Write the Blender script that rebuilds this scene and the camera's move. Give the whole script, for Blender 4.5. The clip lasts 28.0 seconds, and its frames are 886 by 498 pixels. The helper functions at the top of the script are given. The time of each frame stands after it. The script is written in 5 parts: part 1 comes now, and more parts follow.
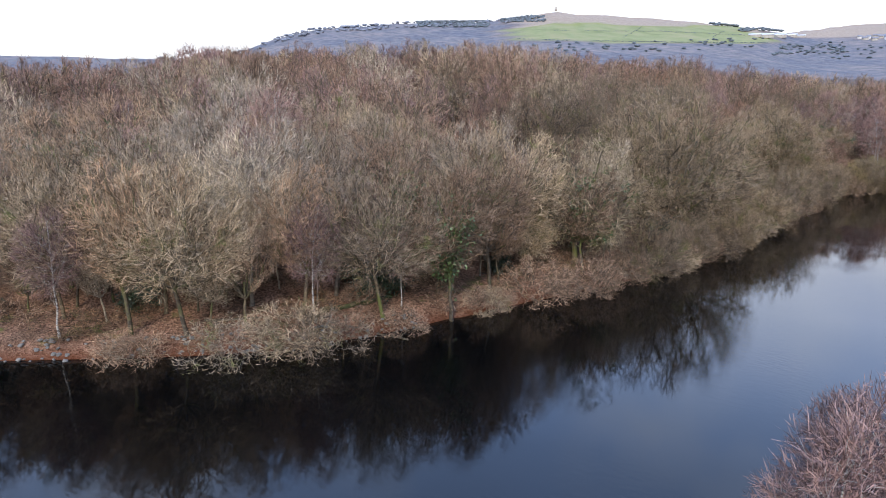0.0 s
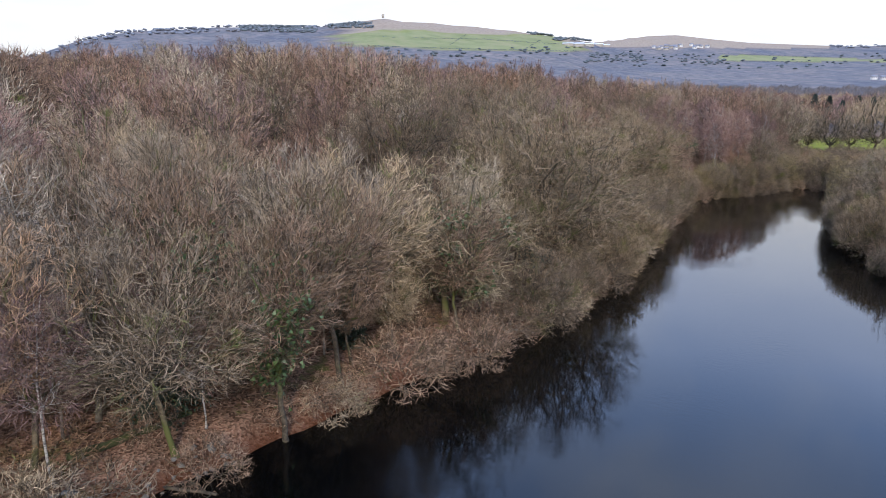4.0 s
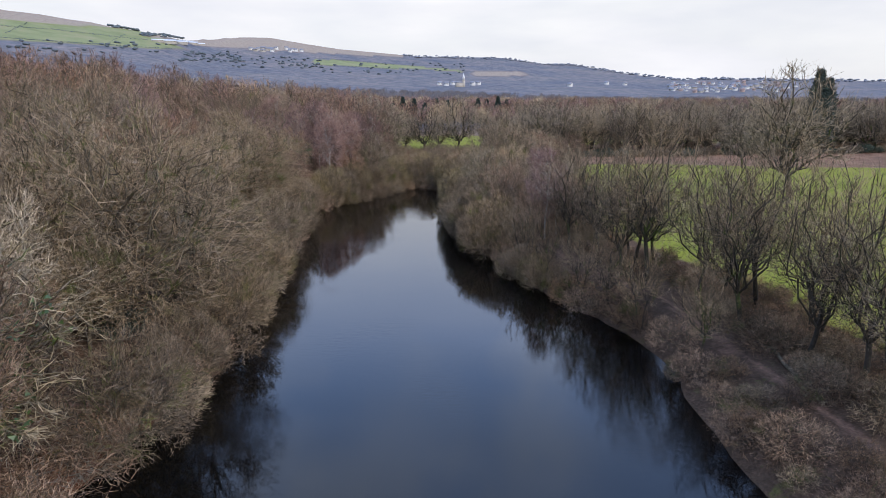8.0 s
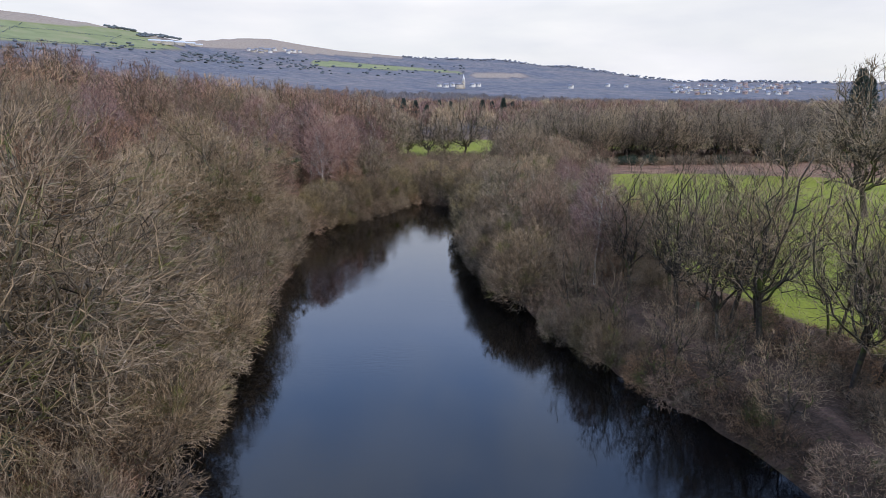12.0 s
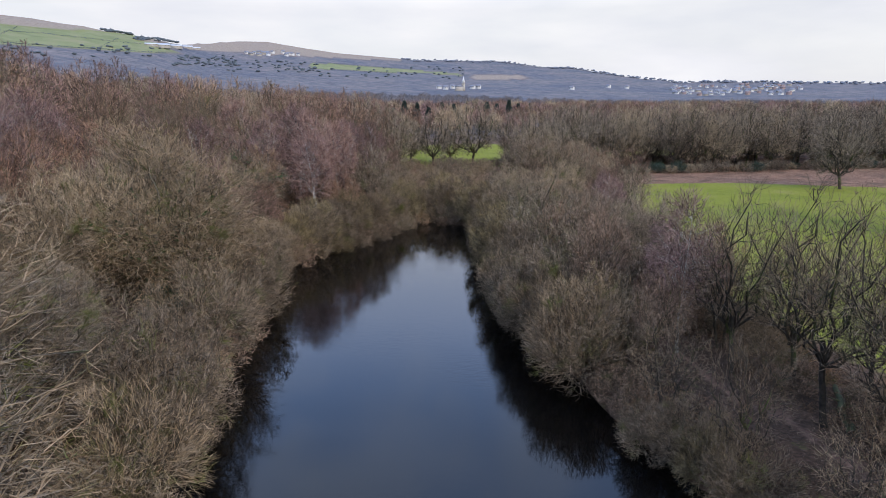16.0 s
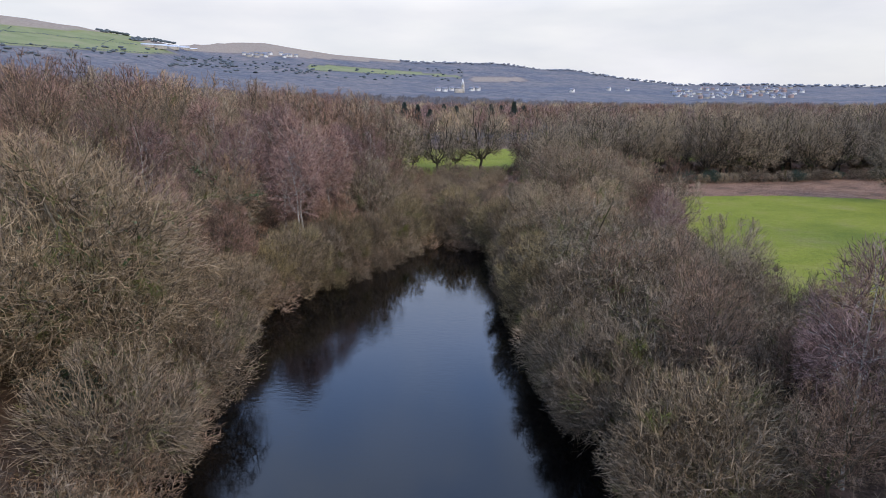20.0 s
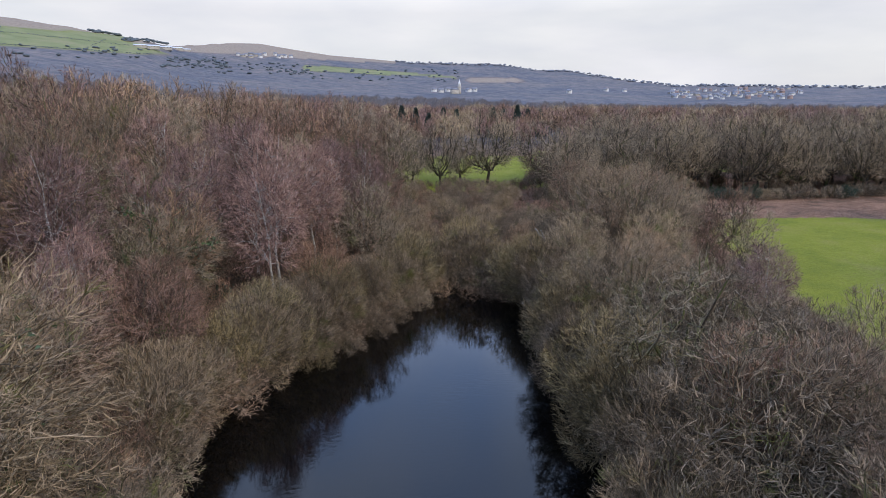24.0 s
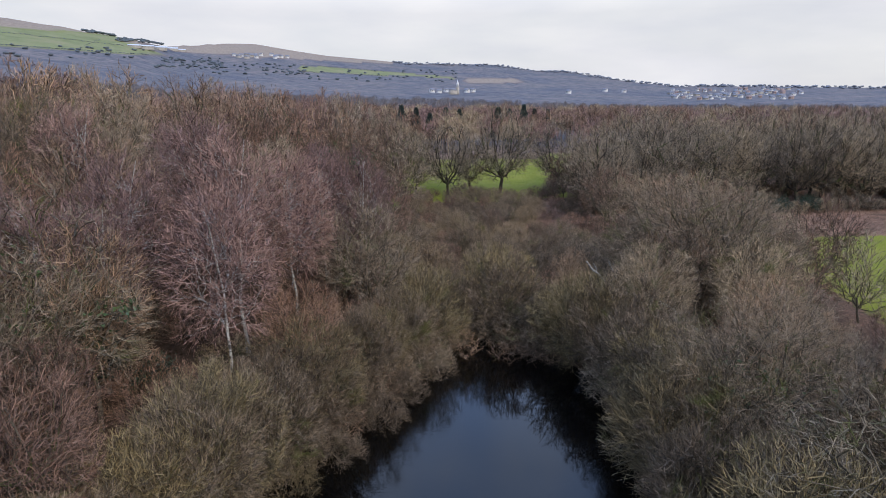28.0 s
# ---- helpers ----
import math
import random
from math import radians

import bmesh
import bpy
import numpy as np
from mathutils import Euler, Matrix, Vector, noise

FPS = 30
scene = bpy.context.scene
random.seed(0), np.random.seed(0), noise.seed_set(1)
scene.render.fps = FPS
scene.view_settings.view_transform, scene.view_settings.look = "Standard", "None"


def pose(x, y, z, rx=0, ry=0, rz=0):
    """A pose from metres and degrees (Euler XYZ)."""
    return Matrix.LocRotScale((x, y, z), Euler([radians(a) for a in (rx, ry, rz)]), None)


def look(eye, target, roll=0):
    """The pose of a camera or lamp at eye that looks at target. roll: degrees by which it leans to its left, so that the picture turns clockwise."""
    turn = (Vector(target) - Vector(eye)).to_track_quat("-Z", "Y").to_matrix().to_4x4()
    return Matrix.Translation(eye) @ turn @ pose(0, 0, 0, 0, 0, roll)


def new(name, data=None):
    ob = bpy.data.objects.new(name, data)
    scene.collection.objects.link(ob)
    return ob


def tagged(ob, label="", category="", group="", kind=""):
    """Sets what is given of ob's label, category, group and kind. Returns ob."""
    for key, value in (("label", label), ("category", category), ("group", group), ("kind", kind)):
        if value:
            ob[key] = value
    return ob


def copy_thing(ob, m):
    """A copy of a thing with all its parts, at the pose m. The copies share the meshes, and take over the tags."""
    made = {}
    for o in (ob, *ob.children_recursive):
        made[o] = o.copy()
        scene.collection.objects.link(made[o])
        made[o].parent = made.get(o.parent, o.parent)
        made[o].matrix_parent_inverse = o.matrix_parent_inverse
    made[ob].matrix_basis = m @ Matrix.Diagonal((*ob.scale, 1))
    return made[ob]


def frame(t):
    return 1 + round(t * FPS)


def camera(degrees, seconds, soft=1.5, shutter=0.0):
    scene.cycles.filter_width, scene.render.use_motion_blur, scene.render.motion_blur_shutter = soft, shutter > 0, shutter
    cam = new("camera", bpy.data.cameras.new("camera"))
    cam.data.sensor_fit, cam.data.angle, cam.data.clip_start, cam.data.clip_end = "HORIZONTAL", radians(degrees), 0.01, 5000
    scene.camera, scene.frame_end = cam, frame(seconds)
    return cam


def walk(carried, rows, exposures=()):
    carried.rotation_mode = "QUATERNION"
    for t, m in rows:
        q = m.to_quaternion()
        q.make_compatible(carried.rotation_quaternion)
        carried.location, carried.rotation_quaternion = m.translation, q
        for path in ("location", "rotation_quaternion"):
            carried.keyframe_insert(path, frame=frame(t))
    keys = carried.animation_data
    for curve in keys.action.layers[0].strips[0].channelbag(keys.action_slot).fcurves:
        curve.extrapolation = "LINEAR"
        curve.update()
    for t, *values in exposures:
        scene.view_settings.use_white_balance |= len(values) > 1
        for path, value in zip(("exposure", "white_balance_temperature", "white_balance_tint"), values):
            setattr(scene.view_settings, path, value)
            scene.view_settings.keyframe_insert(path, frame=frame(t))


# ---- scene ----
cam = camera(68.8, 28.0, soft=0.9)
PATH = [
    (0, (13.971, -31.158, 19.962), (-5.250, -9.246, 12.861), 0.09),
    (0.5, (11.901, -29.452, 19.943), (-7.390, -7.596, 12.862), 0.11),
    (1, (9.922, -27.725, 19.921), (-9.442, -5.927, 12.861), 0.07),
    (1.5, (7.957, -25.980, 19.920), (-11.483, -4.237, 12.895), 0.06),
    (2, (6.060, -24.271, 19.929), (-13.215, -2.373, 12.936), 0.03),
    (2.5, (4.456, -22.690, 19.948), (-14.118, -0.197, 12.941), 0.13),
    (4.5, (2.552, -14.712, 20.193), (-8.108, 12.489, 13.377), -0.43),
    (5, (1.713, -12.901, 20.164), (-6.157, 15.234, 13.345), -0.35),
    (5.5, (1.181, -11.017, 20.137), (-3.842, 17.760, 13.308), -0.32),
    (6, (0.770, -9.015, 20.101), (-1.334, 20.121, 13.268), -0.18),
    (6.5, (0.521, -6.977, 20.081), (1.103, 22.230, 13.255), -0.08),
    (7, (0.272, -4.751, 20.086), (2.382, 24.384, 13.254), 0.05),
    (7.5, (0.082, -2.395, 20.076), (3.049, 26.664, 13.239), 0.13),
    (8, (0.003, 0.001, 20.016), (3.260, 29.035, 13.201), 0.20),
    (9, (-0.053, 4.894, 19.951), (3.269, 33.926, 13.160), 0.50),
    (10, (-0.201, 9.804, 19.920), (3.134, 38.839, 13.152), 0.53),
    (11, (-0.207, 14.607, 19.897), (3.133, 43.649, 13.156), 0.50),
    (12, (-0.074, 19.678, 19.963), (3.247, 48.722, 13.225), 0.32),
    (12.5, (-0.036, 22.214, 20.002), (3.277, 51.265, 13.289), 0.18),
    (14.5, (-0.175, 31.032, 20.071), (3.139, 60.091, 13.395), -0.02),
    (15, (-0.198, 33.100, 20.073), (3.098, 62.161, 13.393), -0.03),
    (16, (-0.092, 37.736, 19.970), (3.246, 66.801, 13.329), 0.01),
    (17, (-0.003, 42.105, 19.912), (3.364, 71.172, 13.294), 0.10),
    (18, (0.032, 46.273, 19.872), (3.402, 75.343, 13.272), 0.12),
    (19, (0.064, 50.828, 19.843), (3.452, 79.901, 13.267), 0.10),
    (20, (0.023, 55.436, 19.805), (3.457, 84.511, 13.258), 0.18),
    (21, (0.210, 59.960, 19.835), (3.627, 89.044, 13.321), 0.18),
    (21.5, (0.407, 62.275, 19.917), (3.835, 91.355, 13.390), 0.10),
    (23.5, (0.247, 71.857, 20.990), (3.859, 100.916, 14.469), 0.15),
    (24, (0.285, 74.297, 21.047), (3.912, 103.355, 14.528), 0.15),
    (25, (0.337, 78.918, 21.053), (3.978, 107.973, 14.532), 0.20),
    (26, (0.442, 83.491, 20.951), (4.187, 112.540, 14.458), 0.20),
    (27, (0.467, 88.099, 20.732), (4.229, 117.147, 14.246), 0.18),
    (28, (0.271, 92.845, 20.508), (4.021, 121.896, 14.028), 0.11),
]
walk(cam, [(t, look(eye, target, roll)) for t, eye, target, roll in PATH], [(0, 0.46), (2.5, 0.40), (4.5, 0.18), (8, 0.02), (17, -0.04), (28, -0.17)])

# ---- light: a bright, mostly clouded winter sky with a low veiled sun ----
SUN_AZ, SUN_EL = radians(150), radians(33)
world = bpy.data.worlds.new("sky")
scene.world = world
world.use_nodes = True
wn, wl = world.node_tree.nodes, world.node_tree.links
wn.clear()
w_out = wn.new("ShaderNodeOutputWorld")
w_bg = wn.new("ShaderNodeBackground")
w_sky = wn.new("ShaderNodeTexSky")
w_sky.sky_type = "NISHITA"
w_sky.sun_disc = False
w_sky.sun_elevation, w_sky.sun_rotation = SUN_EL, SUN_AZ
w_co = wn.new("ShaderNodeTexCoord")
w_map = wn.new("ShaderNodeMapping")
w_map.inputs["Scale"].default_value = (1.6, 1.6, 6.5)
w_no = wn.new("ShaderNodeTexNoise")
w_no.inputs["Scale"].default_value, w_no.inputs["Detail"].default_value = 1.7, 6
w_ramp = wn.new("ShaderNodeValToRGB")
w_ramp.color_ramp.elements[0].position, w_ramp.color_ramp.elements[1].position = 0.40, 0.62
w_ramp.color_ramp.elements[0].color, w_ramp.color_ramp.elements[1].color = (0.86, 0.86, 0.86, 1), (1, 1, 1, 1)
w_no2 = wn.new("ShaderNodeTexNoise")
w_no2.inputs["Scale"].default_value, w_no2.inputs["Detail"].default_value = 3.1, 5
w_cl = wn.new("ShaderNodeValToRGB")
w_cl.color_ramp.elements[0].position, w_cl.color_ramp.elements[1].position = 0.3, 0.7
w_cl.color_ramp.elements[0].color, w_cl.color_ramp.elements[1].color = (8.5, 8.6, 9.35, 1), (9.9, 9.85, 10.15, 1)
w_mix = wn.new("ShaderNodeMix")
w_mix.data_type = "RGBA"
wl.new(w_co.outputs["Generated"], w_map.inputs["Vector"])
wl.new(w_map.outputs["Vector"], w_no.inputs["Vector"])
wl.new(w_map.outputs["Vector"], w_no2.inputs["Vector"])
wl.new(w_no.outputs["Fac"], w_ramp.inputs["Fac"])
wl.new(w_no2.outputs["Fac"], w_cl.inputs["Fac"])
w_sep = wn.new("ShaderNodeSeparateXYZ")
wl.new(w_co.outputs["Generated"], w_sep.inputs["Vector"])
w_high = wn.new("ShaderNodeMapRange")
w_high.inputs["From Min"].default_value, w_high.inputs["From Max"].default_value = 0.16, 0.5
w_high.inputs["To Min"].default_value, w_high.inputs["To Max"].default_value = 1.0, 0.62
wl.new(w_sep.outputs["Z"], w_high.inputs["Value"])
w_cover = wn.new("ShaderNodeMath")
w_cover.operation = "MULTIPLY"
wl.new(w_ramp.outputs["Color"], w_cover.inputs[0])
wl.new(w_high.outputs["Result"], w_cover.inputs[1])
w_lum = wn.new("ShaderNodeMapRange")
w_lum.inputs["From Min"].default_value, w_lum.inputs["From Max"].default_value = 0.13, 0.36
w_lum.inputs["To Min"].default_value, w_lum.inputs["To Max"].default_value = 1.0, 2.2
wl.new(w_sep.outputs["Z"], w_lum.inputs["Value"])
w_scale = wn.new("ShaderNodeVectorMath")
w_scale.operation = "SCALE"
wl.new(w_cover.outputs[0], w_mix.inputs["Factor"])
wl.new(w_sky.outputs["Color"], w_mix.inputs["A"])
w_veil = wn.new("ShaderNodeMix")
w_veil.data_type = "RGBA"
w_patch = wn.new("ShaderNodeTexNoise")
w_patch.inputs["Scale"].default_value, w_patch.inputs["Detail"].default_value = 2.6, 5
wl.new(w_co.outputs["Generated"], w_patch.inputs["Vector"])
w_blue = wn.new("ShaderNodeValToRGB")
w_blue.color_ramp.elements[0].position, w_blue.color_ramp.elements[1].position = 0.46, 0.72
w_blue.color_ramp.elements[0].color, w_blue.color_ramp.elements[1].color = (3.6, 6.4, 13.4, 1), (9.5, 11.2, 15.0, 1)
wl.new(w_patch.outputs["Fac"], w_blue.inputs["Fac"])
wl.new(w_blue.outputs["Color"], w_veil.inputs["B"])
w_up = wn.new("ShaderNodeMapRange")
w_up.inputs["From Min"].default_value, w_up.inputs["From Max"].default_value = 0.15, 0.42
w_up.inputs["To Min"].default_value, w_up.inputs["To Max"].default_value = 0.0, 0.85
wl.new(w_sep.outputs["Z"], w_up.inputs["Value"])
wl.new(w_up.outputs["Result"], w_veil.inputs["Factor"])
wl.new(w_cl.outputs["Color"], w_veil.inputs["A"])
wl.new(w_veil.outputs["Result"], w_mix.inputs["B"])
wl.new(w_mix.outputs["Result"], w_scale.inputs[0])
wl.new(w_lum.outputs["Result"], w_scale.inputs["Scale"])
wl.new(w_scale.outputs["Vector"], w_bg.inputs["Color"])
w_bg.inputs["Strength"].default_value = 0.10
wl.new(w_bg.outputs["Background"], w_out.inputs["Surface"])

sun = new("sun", bpy.data.lights.new("sun", "SUN"))
sun.data.energy, sun.data.angle, sun.data.color = 2.35, radians(5), (1.0, 0.92, 0.81)
sun.matrix_world = look((0, 0, 0), (-math.sin(SUN_AZ) * math.cos(SUN_EL), -math.cos(SUN_AZ) * math.cos(SUN_EL), -math.sin(SUN_EL)))


# ---- materials ----
def material(name):
    m = bpy.data.materials.new(name)
    m.use_nodes = True
    nt = m.node_tree
    b = nt.nodes["Principled BSDF"]
    return m, nt.nodes, nt.links, b


def ramp(nodes, stops):
    r = nodes.new("ShaderNodeValToRGB")
    e = r.color_ramp.elements
    while len(e) < len(stops):
        e.new(0.5)
    for k, (p, c) in enumerate(stops):
        e[k].position, e[k].color = p, (*c, 1)
    return r


def blend(nodes, links, a, b, fac, mode="MIX"):
    x = nodes.new("ShaderNodeMix")
    x.data_type, x.blend_type = "RGBA", mode
    for sock, v in (("A", a), ("B", b), ("Factor", fac)):
        if isinstance(v, bpy.types.NodeSocket):
            links.new(v, x.inputs[sock])
        elif sock == "Factor":
            x.inputs[0].default_value = v
        else:
            x.inputs[sock].default_value = (*v, 1)
    return x.outputs["Result"]


def tex(nodes, links, scale, detail=4, rough=0.55, kind="Noise", vec=None):
    n = nodes.new("ShaderNodeTex" + kind)
    n.inputs["Scale"].default_value = scale
    if kind == "Noise":
        n.inputs["Detail"].default_value, n.inputs["Roughness"].default_value = detail, rough
    if vec is None:
        g = nodes.new("ShaderNodeNewGeometry")
        vec = g.outputs["Position"]
    links.new(vec, n.inputs["Vector"])
    return n


def bark(name, dark, light, grain=3.0, rough=0.85, moss=0.0, moss_col=(0.10, 0.13, 0.02), strand=0.0):
    """Wood of stems and twigs: two tones by grain and from strand to strand, a tint of its own for each tree."""
    m, nd, ln, b = material(name)
    n1 = tex(nd, ln, grain, 5, 0.65)
    r1 = ramp(nd, [(0.32, dark), (0.68, light)])
    fac = n1.outputs["Fac"]
    if strand > 0:
        g = nd.new("ShaderNodeNewGeometry")
        mx = nd.new("ShaderNodeMix")
        mx.inputs[0].default_value = strand
        ln.new(fac, mx.inputs["A"])
        ln.new(g.outputs["Random Per Island"], mx.inputs["B"])
        fac = mx.outputs["Result"]
        r1.color_ramp.elements[0].position, r1.color_ramp.elements[1].position = 0.27, 0.73
    ln.new(fac, r1.inputs["Fac"])
    info = nd.new("ShaderNodeObjectInfo")
    r2 = ramp(nd, [(0.0, (0.64, 0.59, 0.55)), (0.5, (1.0, 0.96, 0.91)), (1.0, (1.36, 1.25, 1.06))])
    ln.new(info.outputs["Random"], r2.inputs["Fac"])
    col = blend(nd, ln, r1.outputs["Color"], r2.outputs["Color"], 1.0, "MULTIPLY")
    if moss > 0:
        n2 = tex(nd, ln, 0.5, 3)
        r3 = ramp(nd, [(0.62 - moss * 0.3, (0, 0, 0)), (0.72 - moss * 0.2, (1, 1, 1))])
        ln.new(n2.outputs["Fac"], r3.inputs["Fac"])
        col = blend(nd, ln, col, moss_col, r3.outputs["Color"])
    ln.new(col, b.inputs["Base Color"])
    b.inputs["Roughness"].default_value = rough
    b.inputs["Specular IOR Level"].default_value = 0.25
    return m


M_OAK_BARK = bark("oak_bark", (0.030, 0.025, 0.018), (0.15, 0.125, 0.09), 4, moss=0.35, moss_col=(0.085, 0.088, 0.026))
M_DARK_BARK = bark("dark_bark", (0.020, 0.017, 0.013), (0.065, 0.055, 0.042), 4, moss=0.25, moss_col=(0.06, 0.075, 0.015))
M_PALE_BARK = bark("pale_bark", (0.10, 0.088, 0.068), (0.30, 0.265, 0.215), 3)
M_LIMB_TWIG = bark("limb_twigs", (0.028, 0.023, 0.015), (0.31, 0.26, 0.19), 0.9, strand=0.45, moss=0.15, moss_col=(0.11, 0.12, 0.025))
M_OAK_TWIG = bark("oak_twigs", (0.045, 0.035, 0.022), (0.45, 0.36, 0.26), 0.9, strand=0.45, moss=0.10, moss_col=(0.13, 0.14, 0.04))
M_BANK_TWIG = bark("bank_oak_twigs", (0.026, 0.021, 0.013), (0.325, 0.25, 0.175), 0.9, strand=0.45, moss=0.12, moss_col=(0.11, 0.115, 0.025))
M_GREY_TWIG = bark("grey_twigs", (0.06, 0.05, 0.04), (0.50, 0.425, 0.335), 0.9, strand=0.45)
M_BROWN_TWIG = bark("brown_twigs", (0.036, 0.025, 0.016), (0.41, 0.285, 0.20), 0.8, strand=0.45)
M_RUST_TWIG = bark("rust_twigs", (0.03, 0.019, 0.014), (0.34, 0.215, 0.16), 0.8, strand=0.45)
M_BIRCH_TWIG = bark("birch_twigs", (0.036, 0.020, 0.020), (0.37, 0.245, 0.22), 0.8, strand=0.45)
M_OLIVE_TWIG = bark("olive_twigs", (0.03, 0.024, 0.016), (0.34, 0.26, 0.178), 0.9, strand=0.45)
M_WILLOW_TWIG = bark("willow_twigs", (0.03, 0.025, 0.011), (0.34, 0.27, 0.15), 0.9, strand=0.45)
M_BRAMBLE = bark("bramble_stems", (0.016, 0.012, 0.009), (0.27, 0.175, 0.11), 0.8, strand=0.45, moss=0.25, moss_col=(0.07, 0.075, 0.018))
M_DARK_TWIG = bark("dark_twigs", (0.03, 0.025, 0.018), (0.36, 0.295, 0.22), 0.8, strand=0.45)


def birch_bark():
    m, nd, ln, b = material("birch_bark")
    g = nd.new("ShaderNodeNewGeometry")
    mp = nd.new("ShaderNodeMapping")
    mp.inputs["Scale"].default_value = (2, 2, 9)
    ln.new(g.outputs["Position"], mp.inputs["Vector"])
    n = tex(nd, ln, 1.2, 4, 0.7, vec=mp.outputs["Vector"])
    r = ramp(nd, [(0.40, (0.06, 0.05, 0.045)), (0.52, (0.36, 0.33, 0.28)), (0.8, (0.52, 0.49, 0.43))])
    ln.new(n.outputs["Fac"], r.inputs["Fac"])
    ln.new(r.outputs["Color"], b.inputs["Base Color"])
    b.inputs["Roughness"].default_value = 0.6
    return m


M_BIRCH_BARK = birch_bark()


def leafy(name, dark, light, rough=0.45):
    m, nd, ln, b = material(name)
    n = tex(nd, ln, 1.6, 4)
    r = ramp(nd, [(0.3, dark), (0.7, light)])
    ln.new(n.outputs["Fac"], r.inputs["Fac"])
    ln.new(r.outputs["Color"], b.inputs["Base Color"])
    b.inputs["Roughness"].default_value = rough
    return m


M_HOLLY = leafy("holly_leaf", (0.006, 0.015, 0.006), (0.030, 0.050, 0.022))
M_IVY = leafy("ivy_leaf", (0.020, 0.042, 0.010), (0.075, 0.115, 0.028), 0.5)
M_NEEDLE = leafy("needles", (0.008, 0.018, 0.013), (0.030, 0.052, 0.036), 0.7)
M_MOSS = leafy("moss", (0.03, 0.034, 0.012), (0.07, 0.075, 0.022), 0.95)


def water_mat():
    m, nd, ln, b = material("water")
    b.inputs["Base Color"].default_value = (0.0016, 0.0017, 0.0018, 1)
    b.inputs["Roughness"].default_value = 0.03
    b.inputs["IOR"].default_value = 1.38
    b.inputs["Specular IOR Level"].default_value = 0.5
    g = nd.new("ShaderNodeNewGeometry")
    mp = nd.new("ShaderNodeMapping")
    mp.inputs["Rotation"].default_value = (0, 0, 0.5)
    mp.inputs["Scale"].default_value = (0.55, 1.6, 1)
    ln.new(g.outputs["Position"], mp.inputs["Vector"])
    fine = tex(nd, ln, 2.2, 3, 0.6, vec=mp.outputs["Vector"])
    broad = tex(nd, ln, 0.07, 2)
    rr = ramp(nd, [(0.45, (0.12, 0.12, 0.12)), (0.62, (1, 1, 1))])
    ln.new(broad.outputs["Fac"], rr.inputs["Fac"])
    mul = nd.new("ShaderNodeMath")
    mul.operation = "MULTIPLY"
    ln.new(rr.outputs["Color"], mul.inputs[0])
    mul.inputs[1].default_value = 0.085
    bp = nd.new("ShaderNodeBump")
    bp.inputs["Distance"].default_value = 0.12
    ln.new(mul.outputs[0], bp.inputs["Strength"])
    ln.new(fine.outputs["Fac"], bp.inputs["Height"])
    ln.new(bp.outputs["Normal"], b.inputs["Normal"])
    return m


M_WATER = water_mat()


def plain(name, dark, light, scale=2.0, rough=0.85, bump=0.0):
    m, nd, ln, b = material(name)
    n = tex(nd, ln, scale, 5, 0.65)
    r = ramp(nd, [(0.3, dark), (0.7, light)])
    ln.new(n.outputs["Fac"], r.inputs["Fac"])
    ln.new(r.outputs["Color"], b.inputs["Base Color"])
    b.inputs["Roughness"].default_value = rough
    if bump:
        bp = nd.new("ShaderNodeBump")
        bp.inputs["Strength"].default_value = bump
        ln.new(n.outputs["Fac"], bp.inputs["Height"])
        ln.new(bp.outputs["Normal"], b.inputs["Normal"])
    return m


# distance haze is painted into the blue-grey of the far woods
M_HAZED_WOOD = plain("hazed_distant_wood", (0.100, 0.100, 0.115), (0.150, 0.138, 0.144), 0.02)
M_HAZED_UPPER = plain("hazed_upper_wood", (0.130, 0.146, 0.180), (0.165, 0.172, 0.196), 0.01)
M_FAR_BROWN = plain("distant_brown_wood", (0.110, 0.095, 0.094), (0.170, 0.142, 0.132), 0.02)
# conifer green paled and blued in its base colour to stand for haze
M_HAZED_CONIFER = plain("hazed_conifers", (0.062, 0.078, 0.088), (0.10, 0.115, 0.125), 0.03)
M_RENDERED = plain("white_render", (0.48, 0.46, 0.43), (0.62, 0.60, 0.57), 0.3)
M_BRICK = plain("brick_wall", (0.26, 0.18, 0.15), (0.40, 0.30, 0.26), 0.3)
M_STONE_WALL = plain("stone_wall", (0.26, 0.23, 0.19), (0.42, 0.38, 0.32), 0.3)
M_SLATE = plain("slate_roof", (0.13, 0.13, 0.145), (0.22, 0.22, 0.24), 0.3, 0.6)
M_TILE = plain("tile_roof", (0.19, 0.13, 0.115), (0.29, 0.21, 0.185), 0.3)
M_SHEET = plain("sheet_roof", (0.42, 0.44, 0.47), (0.60, 0.62, 0.65), 0.2, 0.5)
M_GLASS = plain("dark_glass", (0.02, 0.022, 0.026), (0.05, 0.055, 0.06), 0.5, 0.1)
M_STONE = plain("bank_stone", (0.06, 0.055, 0.048), (0.20, 0.185, 0.16), 3.0, 0.9, 0.5)


